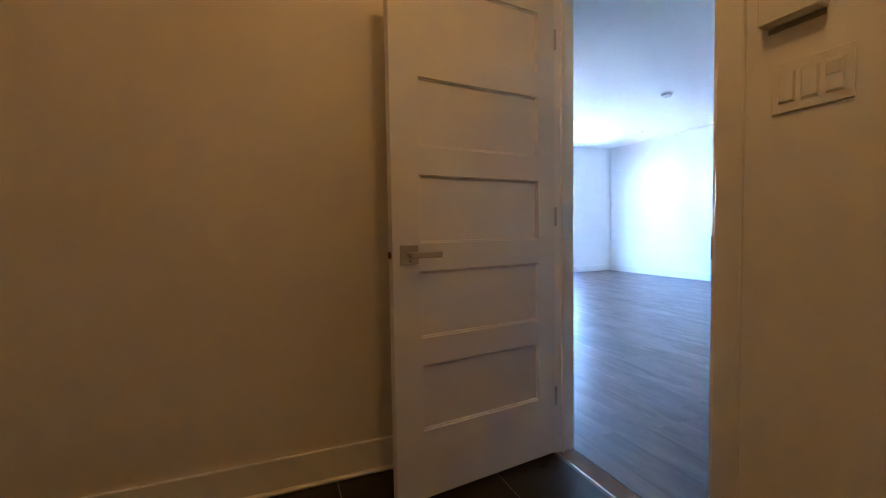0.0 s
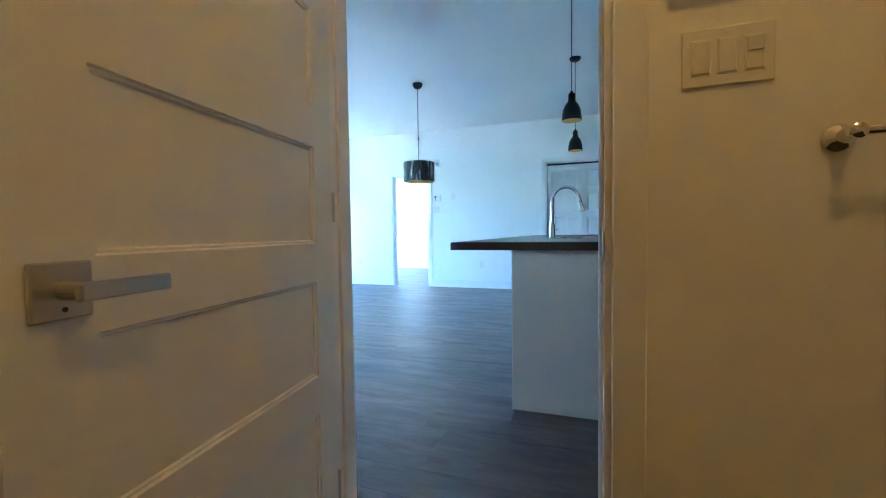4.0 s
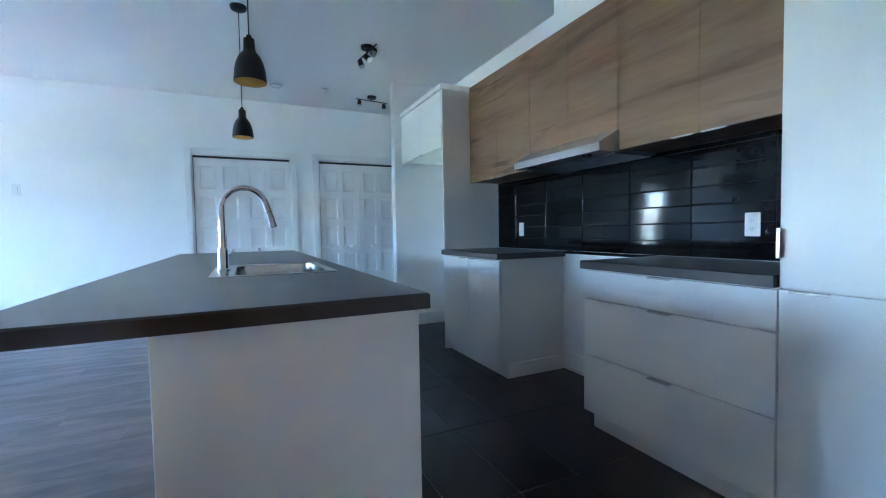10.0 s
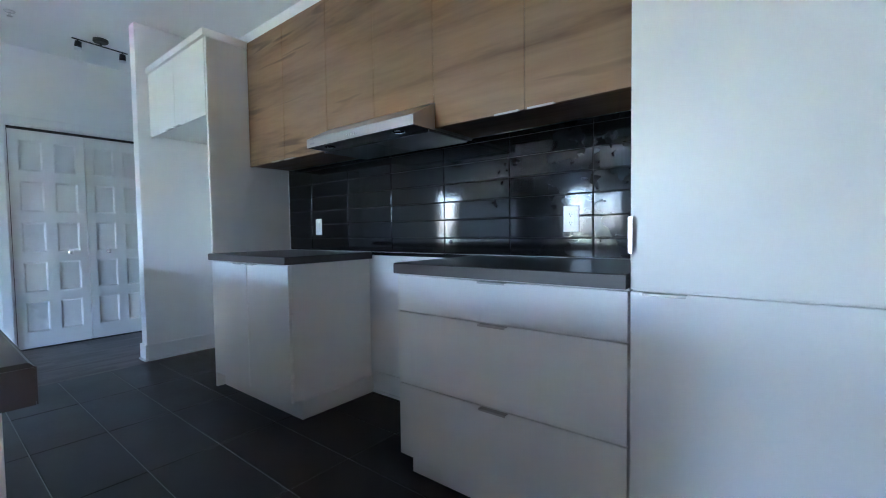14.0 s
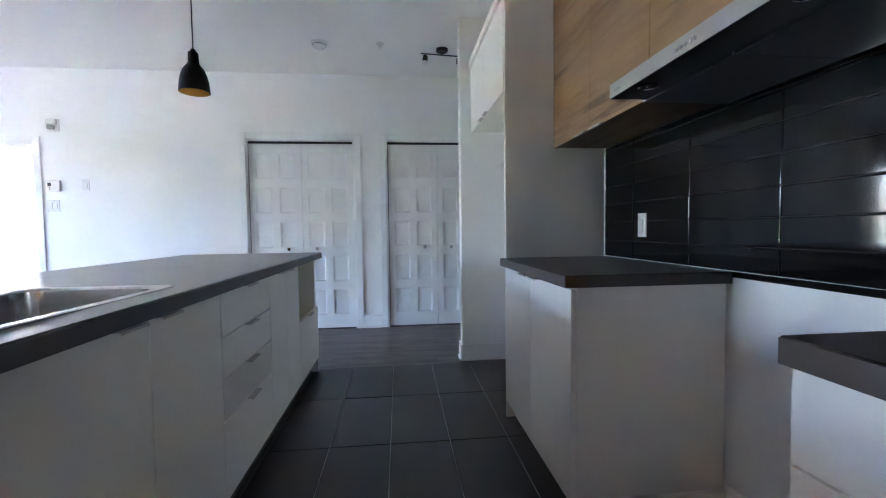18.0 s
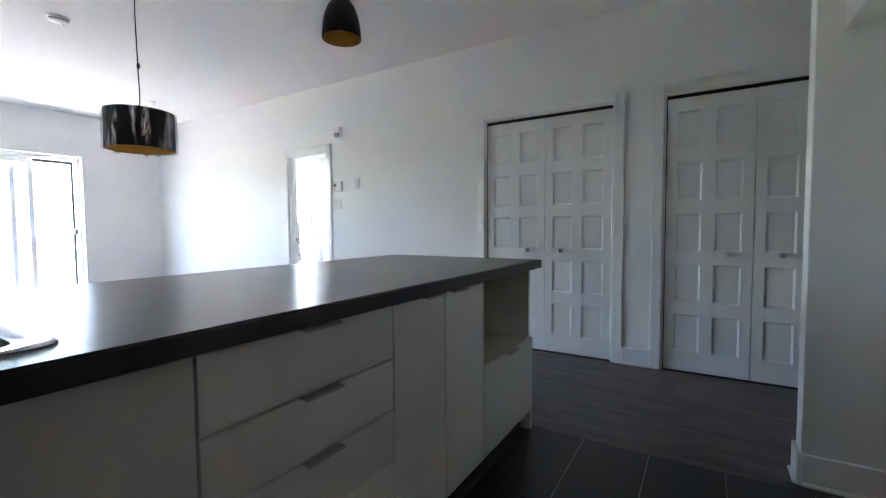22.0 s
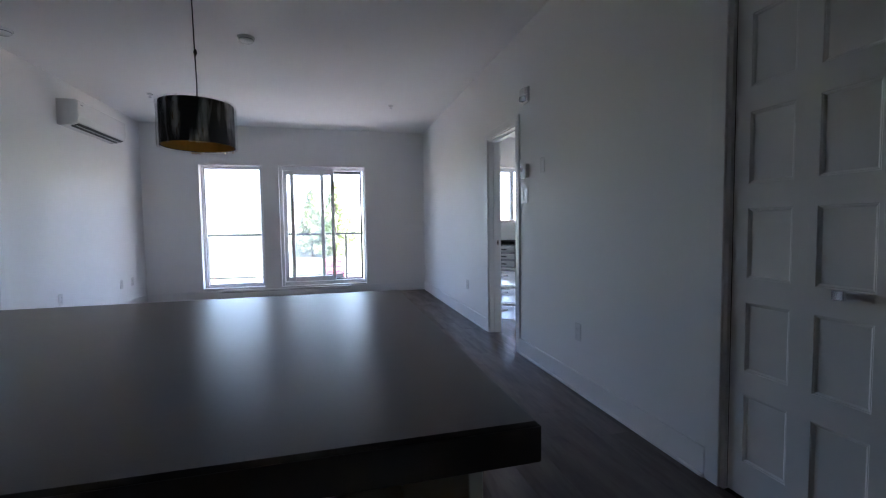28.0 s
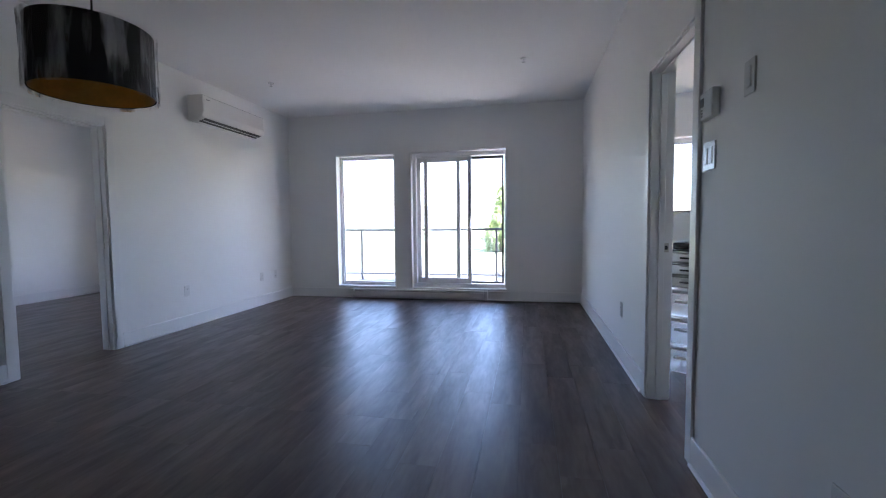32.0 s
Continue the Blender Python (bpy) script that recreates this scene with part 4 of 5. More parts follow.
def loft(loops, close=True):
    bm = bmesh.new()
    rings = [[bm.verts.new(p) for p in lp] for lp in loops]
    for a, b in zip(rings, rings[1:]):
        for k in range(len(a)):
            bm.faces.new((a[k], a[(k + 1) % len(a)], b[(k + 1) % len(a)], b[k]))
    if close:
        bm.faces.new(rings[-1])
    bmesh.ops.recalc_face_normals(bm, faces=bm.faces)
    return bm


sink = thing("kitchen_sink", (3.607, 1.15, 0.91), "stainless steel drop-in sink with a rounded bowl", "sink")
BX0, BX1, BY0, BY1 = 3.310, 3.905, 0.940, 1.315
part("rim", loft([rounded(SX0, SY0, SX1, SY1, 0.04, 0.9105), rounded(SX0, SY0, SX1, SY1, 0.04, 0.913), rounded(SX0 + 0.006, SY0 + 0.006, SX1 - 0.006, SY1 - 0.006, 0.036, 0.9155),
                  rounded(BX0 - 0.006, BY0 - 0.006, BX1 + 0.006, BY1 + 0.006, 0.07, 0.9135), rounded(BX0, BY0, BX1, BY1, 0.065, 0.909)], False), SINKSTEEL, sink, smooth=True)
part("bowl", loft([rounded(BX0, BY0, BX1, BY1, 0.065, 0.909), rounded(BX0 + 0.004, BY0 + 0.004, BX1 - 0.004, BY1 - 0.004, 0.062, 0.86), rounded(BX0 + 0.012, BY0 + 0.012, BX1 - 0.012, BY1 - 0.012, 0.06, 0.745),
                   rounded(BX0 + 0.035, BY0 + 0.035, BX1 - 0.035, BY1 - 0.035, 0.05, 0.722), rounded(BX0 + 0.2, BY0 + 0.12, BX1 - 0.2, BY1 - 0.12, 0.03, 0.716)]), SINKSTEEL, sink, smooth=True)
part("drain", lathe([(0.045, 0.0), (0.045, 0.004), (0.036, 0.005), (0.03, 0.0)], (3.607, 1.13, 0.716), 24), CHROME, sink, smooth=True)

# faucet
FX, FY = 3.628, 1.368
fa = thing("kitchen_faucet", (FX, FY, 0.914), "tall chrome gooseneck faucet with a pull-down spray", "faucet")
part("base", lathe([(0.030, 0.0), (0.030, 0.004), (0.025, 0.007), (0.0235, 0.012), (0.0235, 0.100), (0.0225, 0.104), (0.016, 0.106)], (FX, FY, 0.914), 28), CHROME, fa, smooth=True)
part("riser", lathe([(0.0150, 0.0), (0.0150, 0.198), (0.0142, 0.201), (0.0125, 0.202)], (FX, FY, 1.018), 24), CHROME, fa, smooth=True)
neck = [(FX, FY, 1.19)]
R = 0.0985
ax, ay = -0.075, -0.997
for k in range(0, 19):
    a = radians(180 - k * 9.39)
    d = R * (1 + math.cos(a))
    neck.append((FX + ax * d, FY + ay * d, 1.20 + R * math.sin(a)))
part("neck", pipe(neck, 0.0125, 20), CHROME, fa, smooth=True)
e, w = Vector(neck[-1]), (Vector(neck[-1]) - Vector(neck[-2])).normalized()
sp = part("spray_head", tube(e, e + w * 0.033, 0.0140, 0.0148, 20), CHROME, fa, smooth=True)
part("ring", tube(e + w * 0.033, e + w * 0.036, 0.0144, seg=20), DARKPL, sp, "black ring")
part("nozzle", tube(e + w * 0.036, e + w * 0.109, 0.0150, 0.0172, 20), CHROME, sp, smooth=True)
part("spray_face", tube(e + w * 0.109, e + w * 0.112, 0.0145, seg=20), DARKPL, sp)
lv = part("valve", tube((FX, FY, 0.985), (FX + 0.108, FY - 0.010, 0.985), 0.0180, seg=24), CHROME, fa, smooth=True)
part("cap", pipe([(FX + 0.1082, FY - 0.010, 0.985), (FX + 0.135, FY - 0.0125, 0.985), (FX + 0.141, FY - 0.013, 0.985), (FX + 0.144, FY - 0.0133, 0.985)], [0.0180, 0.0180, 0.0155, 0.010], 24), CHROME, lv, smooth=True)
part("lever", tube((FX + 0.124, FY - 0.011, 1.000), (FX + 0.130, FY - 0.010, 1.076), 0.0050, 0.0042, 12), CHROME, lv, smooth=True)

# ---- pendant lamps ----
def pendant(x, y):
    p = thing("pendant_lamp", (x, y, H), "matt black bell pendant lamp, gold inside, above the island", "pendant lamp", "island pendants")
    part("canopy", lathe([(0.058, 0.0), (0.058, -0.006), (0.052, -0.022), (0.035, -0.032), (0.006, -0.036)], (x, y, H), 28), BLACK, p, smooth=True)
    part("cord", tube((x, y, 2.005), (x, y, H - 0.03), 0.003, seg=8), BLACK, p)
    sh = part("shade", lathe([(0.004, 0.222), (0.012, 0.215), (0.013, 0.205), (0.024, 0.200), (0.026, 0.150), (0.030, 0.140), (0.048, 0.118), (0.060, 0.090), (0.068, 0.055), (0.073, 0.0), (0.071, 0.0)], (x, y, 1.795), 36, False), BLACK, p, smooth=True)
    part("inside", lathe([(0.0715, 0.001), (0.066, 0.055), (0.058, 0.089), (0.046, 0.116), (0.028, 0.137), (0.006, 0.139)], (x, y, 1.795), 36, False), GOLD, sh, "gold lining", True)
    part("bulb", lathe([(0.004, 0.135), (0.013, 0.12), (0.014, 0.10), (0.024, 0.075), (0.026, 0.055), (0.018, 0.035), (0.003, 0.028)], (x, y, 1.795), 20), PLASTIC, sh, "frosted bulb", True)


pendant(3.622, 1.224)
pendant(4.893, 1.256)

DX, DY, DZ0, DZ1, DR = 4.980, 3.062, 1.577, 1.805, 0.184
dr = thing("drum_pendant", (DX, DY, H), "black drum pendant lamp, gold inside, still wrapped in clear plastic", "pendant lamp")
part("canopy", lathe([(0.060, 0.0), (0.060, -0.01), (0.054, -0.035), (0.036, -0.055), (0.010, -0.064)], (DX, DY, H), 28), BLACK, dr, smooth=True)
part("cord", pipe([(DX, DY, H - 0.06), (DX - 0.004, DY, 2.4), (DX, DY, 2.09), (DX + 0.004, DY, 1.92), (DX, DY, DZ1 - 0.03)], 0.0032, 8), BLACK, dr)
part("knot", lathe([(0.002, -0.02), (0.008, -0.01), (0.010, 0.0), (0.007, 0.012), (0.002, 0.018)], (DX + 0.003, DY, 2.09), 12), BLACK, dr, "knot in the cord", True)
sh = part("shade", lathe([(DR, 0.0), (DR, DZ1 - DZ0), (DR - 0.003, DZ1 - DZ0), (DR - 0.0022, 0.0)], (DX, DY, DZ0), 64, False), FABRIC, dr, smooth=True)
part("inside", lathe([(DR - 0.0035, 0.002), (DR - 0.0045, DZ1 - DZ0 - 0.002)], (DX, DY, DZ0), 64, False), GOLD, sh, "gold lining", True)
for k in range(3):
    a = k * 2.094
    part("spoke", tube((DX, DY, DZ1 - 0.03), (DX + (DR - 0.004) * math.cos(a), DY + (DR - 0.004) * math.sin(a), DZ1 - 0.012), 0.002, seg=6), BLACK, sh)
part("socket", tube((DX, DY, DZ1 - 0.09), (DX, DY, DZ1 - 0.02), 0.017, seg=16), BLACK, sh)
bm = bmesh.new()
rows_, seg = 18, 160
grid = []
for i in range(rows_ + 1):
    v = i / rows_
    ring = []
    for k in range(seg):
        a = 2 * math.pi * k / seg
        wob = 0.0065 * noise.noise((math.cos(a) * 6, math.sin(a) * 6, v * 1.2)) + 0.0050 * noise.noise((math.cos(a) * 13, math.sin(a) * 13, v * 4.0 + 9))
        edge = -0.004 * noise.noise((math.cos(a) * 4, math.sin(a) * 4, 3.0)) if i in (0, rows_) else 0
        r = DR + 0.010 + wob
        ring.append(bm.verts.new((DX + r * math.cos(a), DY + r * math.sin(a), DZ0 - 0.012 + (DZ1 - DZ0 + 0.018) * v + edge)))
    grid.append(ring)
for a, b in zip(grid, grid[1:]):
    for k in range(seg):
        bm.faces.new((a[k], a[(k + 1) % seg], b[(k + 1) % seg], b[k]))
part("plastic_wrap", bm, FILM, dr, "crinkled clear plastic film")


# ---- ceiling things ----
def track_light(x, y, along, heads):
    t = thing("track_light", (x, y, H), "black ceiling spotlight bar with small chrome-faced heads", "track light", "kitchen spotlights")
    part("canopy", lathe([(0.055, 0.0), (0.055, -0.02), (0.048, -0.028), (0.01, -0.03)], (x, y, H), 28), BLACK, t, smooth=True)
    part("stem", tube((x, y, H - 0.055), (x, y, H - 0.028), 0.008, seg=10), BLACK, t)
    u = Vector((math.cos(along), math.sin(along), 0))
    c = Vector((x, y, H - 0.055))
    part("bar", tube(c - u * 0.2, c + u * 0.2, 0.006, seg=10), BLACK, t)
    for s, aim in heads:
        p = c + u * s
        a = Vector(aim).normalized()
        hd = part("head", tube(p + Vector((0, 0, -0.045)) - a * 0.028, p + Vector((0, 0, -0.045)) + a * 0.028, 0.022, 0.026, 20), BLACK, t, smooth=True)
        part("arm", tube(p, p + Vector((0, 0, -0.04)), 0.004, seg=8), BLACK, hd)
        part("collar", tube(p + Vector((0, 0, -0.045)) + a * 0.0281, p + Vector((0, 0, -0.045)) + a * 0.040, 0.0275, 0.0265, 20), CHROME, hd, "chrome ring")


track_light(5.18, 0.22, radians(8), ((-0.15, (-0.5, 0.35, -0.8)), (0.15, (-0.2, -0.3, -1)), (0.0, (-0.6, -0.5, -0.7))))
track_light(6.54, -0.205, radians(97), ((-0.16, (0.1, 0.0, -1)), (0.16, (-0.1, 0.1, -1))))


def smoke_alarm(x, y):
    s = thing("smoke_alarm", (x, y, H), "round white ceiling smoke alarm", "smoke alarm")
    part("base", lathe([(0.070, 0.0), (0.070, -0.012), (0.066, -0.016)], (x, y, H), 36), PLASTIC, s, smooth=True)
    part("cover", lathe([(0.060, -0.0162), (0.058, -0.030), (0.045, -0.040), (0.02, -0.043), (0.004, -0.0435)], (x, y, H), 36), PLASTIC, s, smooth=True)
    part("grille", lathe([(0.0605, -0.019), (0.0605, -0.026)], (x, y, H), 36, False), GREYPL, s)
    part("test_button", lathe([(0.012, -0.0425), (0.012, -0.046), (0.004, -0.0465)], (x + 0.02, y, H), 16), PLASTIC, s)


for x, y in ((5.015, 4.405), (6.49, 0.895), (3.16, 4.67)):
    smoke_alarm(x, y)


def sprinkler(x, y):
    s = thing("fire_sprinkler", (x, y, H), "small white ceiling fire sprinkler", "sprinkler", "ceiling sprinklers")
    part("escutcheon", lathe([(0.032, 0.0), (0.030, -0.008), (0.018, -0.012)], (x, y, H), 24), PLASTIC, s, smooth=True)
    part("body", tube((x, y, H - 0.035), (x, y, H - 0.010), 0.008, seg=12), CHROME, s)
    part("deflector", lathe([(0.006, -0.035), (0.018, -0.0365), (0.018, -0.0385), (0.004, -0.039)], (x, y, H), 16), CHROME, s)


for x, y in ((6.48, 6.18), (3.61, 6.28), (6.46, 0.36)):
    sprinkler(x, y)

# ---- air conditioner ----
ac = thing("air_conditioner", (2.90, 6.34, 2.24), "white wall-mounted split air conditioner", "air conditioner")
ya, yz_ = 5.81, 6.875
prof = [(2.90, 2.52), (3.072, 2.52), (3.098, 2.505), (3.100, 2.345), (3.085, 2.283), (3.04, 2.258), (2.93, 2.238), (2.90, 2.25)]
bm = bmesh.new()
ra, rb = [bm.verts.new((x, ya, z)) for x, z in prof], [bm.verts.new((x, yz_, z)) for x, z in prof]
bm.faces.new(ra)
bm.faces.new(rb[::-1])
for k in range(len(prof)):
    j = (k + 1) % len(prof)
    bm.faces.new((ra[k], rb[k], rb[j], ra[j]))
bmesh.ops.recalc_face_normals(bm, faces=bm.faces)
bmesh.ops.bevel(bm, geom=[e for e in bm.edges if abs(e.verts[0].co.y - e.verts[1].co.y) < 1e-4], offset=0.006, segments=2, affect="EDGES")
part("casing", bm, PLASTIC, ac)
for dx, z in ((3.070, 2.2665), (3.044, 2.2580), (3.012, 2.2475)):
    bm = box(dx - 0.010, ya + 0.045, z - 0.0040, dx + 0.010, yz_ - 0.045, z + 0.003, 0.0)
    part("outlet_slot", moved(bm, Matrix.Translation((dx, 0, z)) @ Matrix.Rotation(radians(-24), 4, "Y") @ Matrix.Translation((-dx, 0, -z))), DARKPL, ac, "dark air slot")
part("louvre", box(3.030, ya + 0.06, 2.251, 3.052, yz_ - 0.06, 2.255, 0.001), PLASTIC, ac)
part("badge", box(3.0985, ya + 0.05, 2.465, 3.1005, ya + 0.10, 2.475), GREYPL, ac, "small grey maker's mark")

# ---- electric heater ----
ht = thing("baseboard_heater", (4.96, 7.77, 0.0), "long low white electric baseboard heater under the windows", "heater")
hx0, hx1 = 3.90, 5.97
part("back", box(hx0, NORTH - 0.022, 0.012, hx1, NORTH - 0.015, 0.140, 0.001), TRIM, ht)
part("cover", box(hx0 + 0.004, NORTH - 0.072, 0.044, hx1 - 0.004, NORTH - 0.066, 0.110, 0.002), TRIM, ht)
part("hood", box(hx0 + 0.004, NORTH - 0.070, 0.1335, hx1 - 0.004, NORTH - 0.022, 0.140, 0.002), TRIM, ht)
part("element", box(hx0 + 0.06, NORTH - 0.060, 0.045, hx1 - 0.06, NORTH - 0.026, 0.110, 0.001), DARKPL, ht, "dark heating fins")
for x in (hx0, hx1 - 0.05):
    part("end_cap", box(x, NORTH - 0.074, 0.004, x + 0.05, NORTH - 0.0145, 0.143, 0.004), TRIM, ht)

# ---- bathroom ----
DW, DH = 0.745, 1.985
door = thing("door_4", (1.236, 1.728, 0), "white five-panel bathroom door, swung open", "door", kind="structure")
pz = []
z = 0.250
for k in range(5):
    pz.append((0.090, z, DW - 0.106, z + 0.243))
    z += 0.341
hinge = Matrix.Translation((1.235, 1.727, 0.012)) @ Matrix.Rotation(radians(187.3), 4, "Z")
leaf = part("door_leaf", moved(panel_leaf(DW, DH, 0.035, pz, True, 0.013, 0.0095), hinge @ Matrix.Translation((0, -0.035, 0))), DOORW, door)


def on_door(bm):
    return moved(bm, hinge)


# the leaf's room side is y = 0 of the hinge's axes, and y grows into the room
hz = 0.894
ro = part("rosette", on_door(box(DW - 0.095, 0.0, hz - 0.034, DW - 0.027, 0.009, hz + 0.034, 0.002)), NICKEL, leaf, "square satin nickel rosette")
part("spindle", on_door(tube((DW - 0.061, 0.006, hz), (DW - 0.061, 0.048, hz), 0.011, seg=16)), NICKEL, ro)
part("lever", on_door(box(DW - 0.170, 0.040, hz - 0.011, DW - 0.048, 0.052, hz + 0.011, 0.003)), NICKEL, ro, "flat satin nickel lever")
part("privacy_pin", on_door(tube((DW - 0.061, 0.008, hz - 0.022), (DW - 0.061, 0.0105, hz - 0.022), 0.003, seg=10)), DARKPL, ro)
part("latch", on_door(box(DW, -0.026, hz - 0.012, DW + 0.009, -0.010, hz + 0.012, 0.003)), BRONZE, leaf, "dark bronze latch bolt")
ro2 = part("rosette", on_door(box(DW - 0.095, -0.044, hz - 0.034, DW - 0.027, -0.035, hz + 0.034, 0.002)), NICKEL, leaf, "square satin nickel rosette")
part("lever", on_door(box(DW - 0.170, -0.087, hz - 0.011, DW - 0.048, -0.075, hz + 0.011, 0.003)), NICKEL, ro2)
part("spindle", on_door(tube((DW - 0.061, -0.075, hz), (DW - 0.061, -0.044, hz), 0.011, seg=16)), NICKEL, ro2)
for z in (0.26, 1.04, 1.78):
    part("hinge", tube((1.240, 1.729, z - 0.04), (1.240, 1.729, z + 0.04), 0.006, seg=12), NICKEL, door, "satin nickel hinge")
sp = thing("strike_plate", (1.29, 1.033, 0.905), "satin nickel strike plate on the white door lining", "strike plate")
part("plate", box(1.244, 1.0305, 0.890, 1.268, 1.0330, 0.972, 0.0008), NICKEL, sp)
part("lip", tube((1.2405, 1.0310, 0.898), (1.2405, 1.0310, 0.964), 0.003, seg=10), NICKEL, sp)
for z in (0.900, 0.962):
    part("screw", tube((1.258, 1.0325, z), (1.258, 1.0340, z), 0.004, seg=10), CHROME, sp)
for at, turn_x in (((7.342, 4.5385, 0.94), EAST), ((2.850, 4.8435, 0.933), 2.9)):
    sx_ = thing("strike_plate", at, "small dark latch plate in the white door lining", "strike plate", "bedroom door strikes")
    part("plate", box(at[0] - 0.014, at[1] - 0.0016, at[2] - 0.028, at[0] + 0.014, at[1] - 0.0001, at[2] + 0.028, 0.0005), NICKEL, sx_)
    part("latch_hole", box(at[0] - 0.008, at[1] - 0.0024, at[2] - 0.012, at[0] + 0.008, at[1] - 0.0017, at[2] + 0.012), DARKPL, sx_, "dark latch hole")
bx = thing("fan_timer", (1.24, 0.838, 1.51), "white control box above the light switches", "control box")
part("case", box(1.205, 0.775, 1.458, 1.240, 0.902, 1.575, 0.004), PLASTIC, bx)
# thin grey strip on the wall along the case's lower edge
part("back_plate", box(1.2385, 0.780, 1.445, 1.240, 0.895, 1.458, 0.0), GREYPL, bx)
tb = thing("towel_bar", (1.24, 0.36, 1.132), "polished chrome towel bar on the bathroom wall", "towel bar")
for y in (0.627, 0.06):
    def turned(bm, y=y):
        return moved(bm, Matrix.Translation((1.24, y, 1.132)) @ Matrix.Rotation(radians(-90), 4, "Y"))
    f = part("flange", turned(lathe([(0.026, 0.0), (0.026, 0.006), (0.022, 0.011), (0.015, 0.015), (0.011, 0.02)], (0, 0, 0), 28)), CHROME, tb, smooth=True)
    part("post", turned(lathe([(0.011, 0.018), (0.010, 0.05), (0.013, 0.06), (0.013, 0.072), (0.004, 0.078)], (0, 0, 0), 20)), CHROME, f, smooth=True)
part("bar", tube((1.176, 0.640, 1.132), (1.176, 0.048, 1.132), 0.0085, seg=20), CHROME, tb, smooth=True)
lt = thing("ceiling_light", BATH_LIGHT, "round frosted glass ceiling light, switched on", "ceiling light")
part("base", lathe([(0.15, 0.11), (0.15, 0.085), (0.14, 0.08)], (BATH_LIGHT[0], BATH_LIGHT[1], 2.62), 32), NICKEL, lt, smooth=True)
part("diffuser", lathe([(0.135, 0.079), (0.125, 0.03), (0.09, 0.0), (0.04, -0.014), (0.004, -0.017)], (BATH_LIGHT[0], BATH_LIGHT[1], 2.62), 32, False), GLOW, lt, "glowing frosted glass", True)
solid("threshold_strip", box(1.240, 1.032, 0.0, 1.252, 1.733, 0.005, 0.0015), STEEL, "thin metal strip between tile and plank", kind="structure")


# ---- bedroom storage ----
def drawer_tower(x, y, turn, label):
    w, d = 0.30, 0.38
    t = thing("storage_tower", (x, y, 0), label, "drawer tower")
    m = Matrix.Translation((x, y, 0)) @ Matrix.Rotation(turn, 4, "Z")
    z = 0.02
    for k in range(3):
        hh = 0.20
        dd = part("drawer", moved(box(-w / 2 + 0.012, -d / 2 + 0.004, z + 0.012, w / 2 - 0.012, d / 2 - 0.012, z + hh - 0.03, 0.012, seg=2), m), CLEARPL, t, "clear plastic drawer")
        bm = box(-w / 2, -d / 2, z + hh - 0.026, w / 2, d / 2, z + hh, 0.006)
        part("shelf", moved(bm, m), PLASTIC, t)
        part("handle", moved(box(-0.05, -d / 2 - 0.014, z + 0.11, 0.05, -d / 2 + 0.006, z + 0.13, 0.005), m), PLASTIC, dd)
        z += hh
    for sx in (-1, 1):
        for sy in (-1, 1):
            part("post", moved(box(sx * (w / 2 - 0.004) - 0.009, sy * (d / 2 - 0.004) - 0.009, 0.0, sx * (w / 2 - 0.004) + 0.009, sy * (d / 2 - 0.004) + 0.009, 0.63, 0.004), m), PLASTIC, t)
    return m


TX, TYY = 7.70, 5.10
m = drawer_tower(TX, TYY, radians(-40), "clear plastic three-drawer storage tower by the doorway")
bk = thing("wire_drawer_unit", (TX, TYY, 0.63), "small grey mesh drawer unit on the plastic tower", "drawer unit")
for k in range(3):
    z = 0.632 + k * 0.085
    bm = bmesh.new()
    for sx in (-0.13, 0.13):
        for sy in (-0.16, 0.16):
            tube((sx, sy, z), (sx, sy, z + 0.083), 0.008, seg=8, bm=bm)
    for zz in (z + 0.006, z + 0.078):
        for sy in (-0.16, 0.16):
            tube((-0.13, sy, zz), (0.13, sy, zz), 0.006, seg=8, bm=bm)
        for sx in (-0.13, 0.13):
            tube((sx, -0.16, zz), (sx, 0.16, zz), 0.006, seg=8, bm=bm)
    f = part("frame", moved(bm, m), GREYPL, bk)
    part("drawer", moved(box(-0.118, -0.155, z + 0.010, 0.118, 0.15, z + 0.070, 0.006), m), PLASTIC, f, "pale white drawer")
    part("pull", moved(tube((-0.03, -0.17, z + 0.04), (0.03, -0.17, z + 0.04), 0.006, seg=10), m), DARKPL, f)
part("top", moved(box(-0.145, -0.175, 0.888, 0.145, 0.175, 0.900, 0.003), m), ALU, bk)
ap = thing("countertop_appliance", (TX, TYY, 0.90), "white box-shaped appliance with a black base on the drawer unit", "appliance")
part("base", moved(box(-0.10, -0.13, 0.901, 0.12, 0.13, 0.945, 0.008, seg=2), m), DARKPL, ap, "black base")
part("body", moved(box(-0.12, -0.15, 0.946, 0.13, 0.15, 1.165, 0.018, seg=3), m), PLASTIC, ap)
part("lid", moved(box(-0.11, -0.14, 1.166, 0.12, 0.14, 1.176, 0.004), m), GREYPL, ap)

# ---- balcony and outdoors ----
solid("balcony_slab", box(2.2, NORTH + 0.245, -0.25, 7.45, 9.95, 0.0, 0.01), CONCRETE, "grey concrete balcony slab", kind="structure")
# out of view; added so less steep sky light reaches the room
solid("balcony_slab_above", box(2.2, NORTH + 0.245, H + 0.02, 7.45, 9.95, H + 0.24, 0.01), CONCRETE, "added unseen thick slab that blocks steep sky light", kind="structure")
rl = thing("balcony_railing", (6.0, 9.8, 0.0), "grey metal balcony railing with clear glass panels", "railing")
for x in (2.70, 3.25, 5.945, 7.36):
    p = part("post", box(x - 0.02, 9.78, 0.005, x + 0.02, 9.82, 0.985, 0.003), RAIL, rl)
    part("foot", box(x - 0.05, 9.75, 0.0005, x + 0.05, 9.85, 0.012, 0.002), RAIL, p)
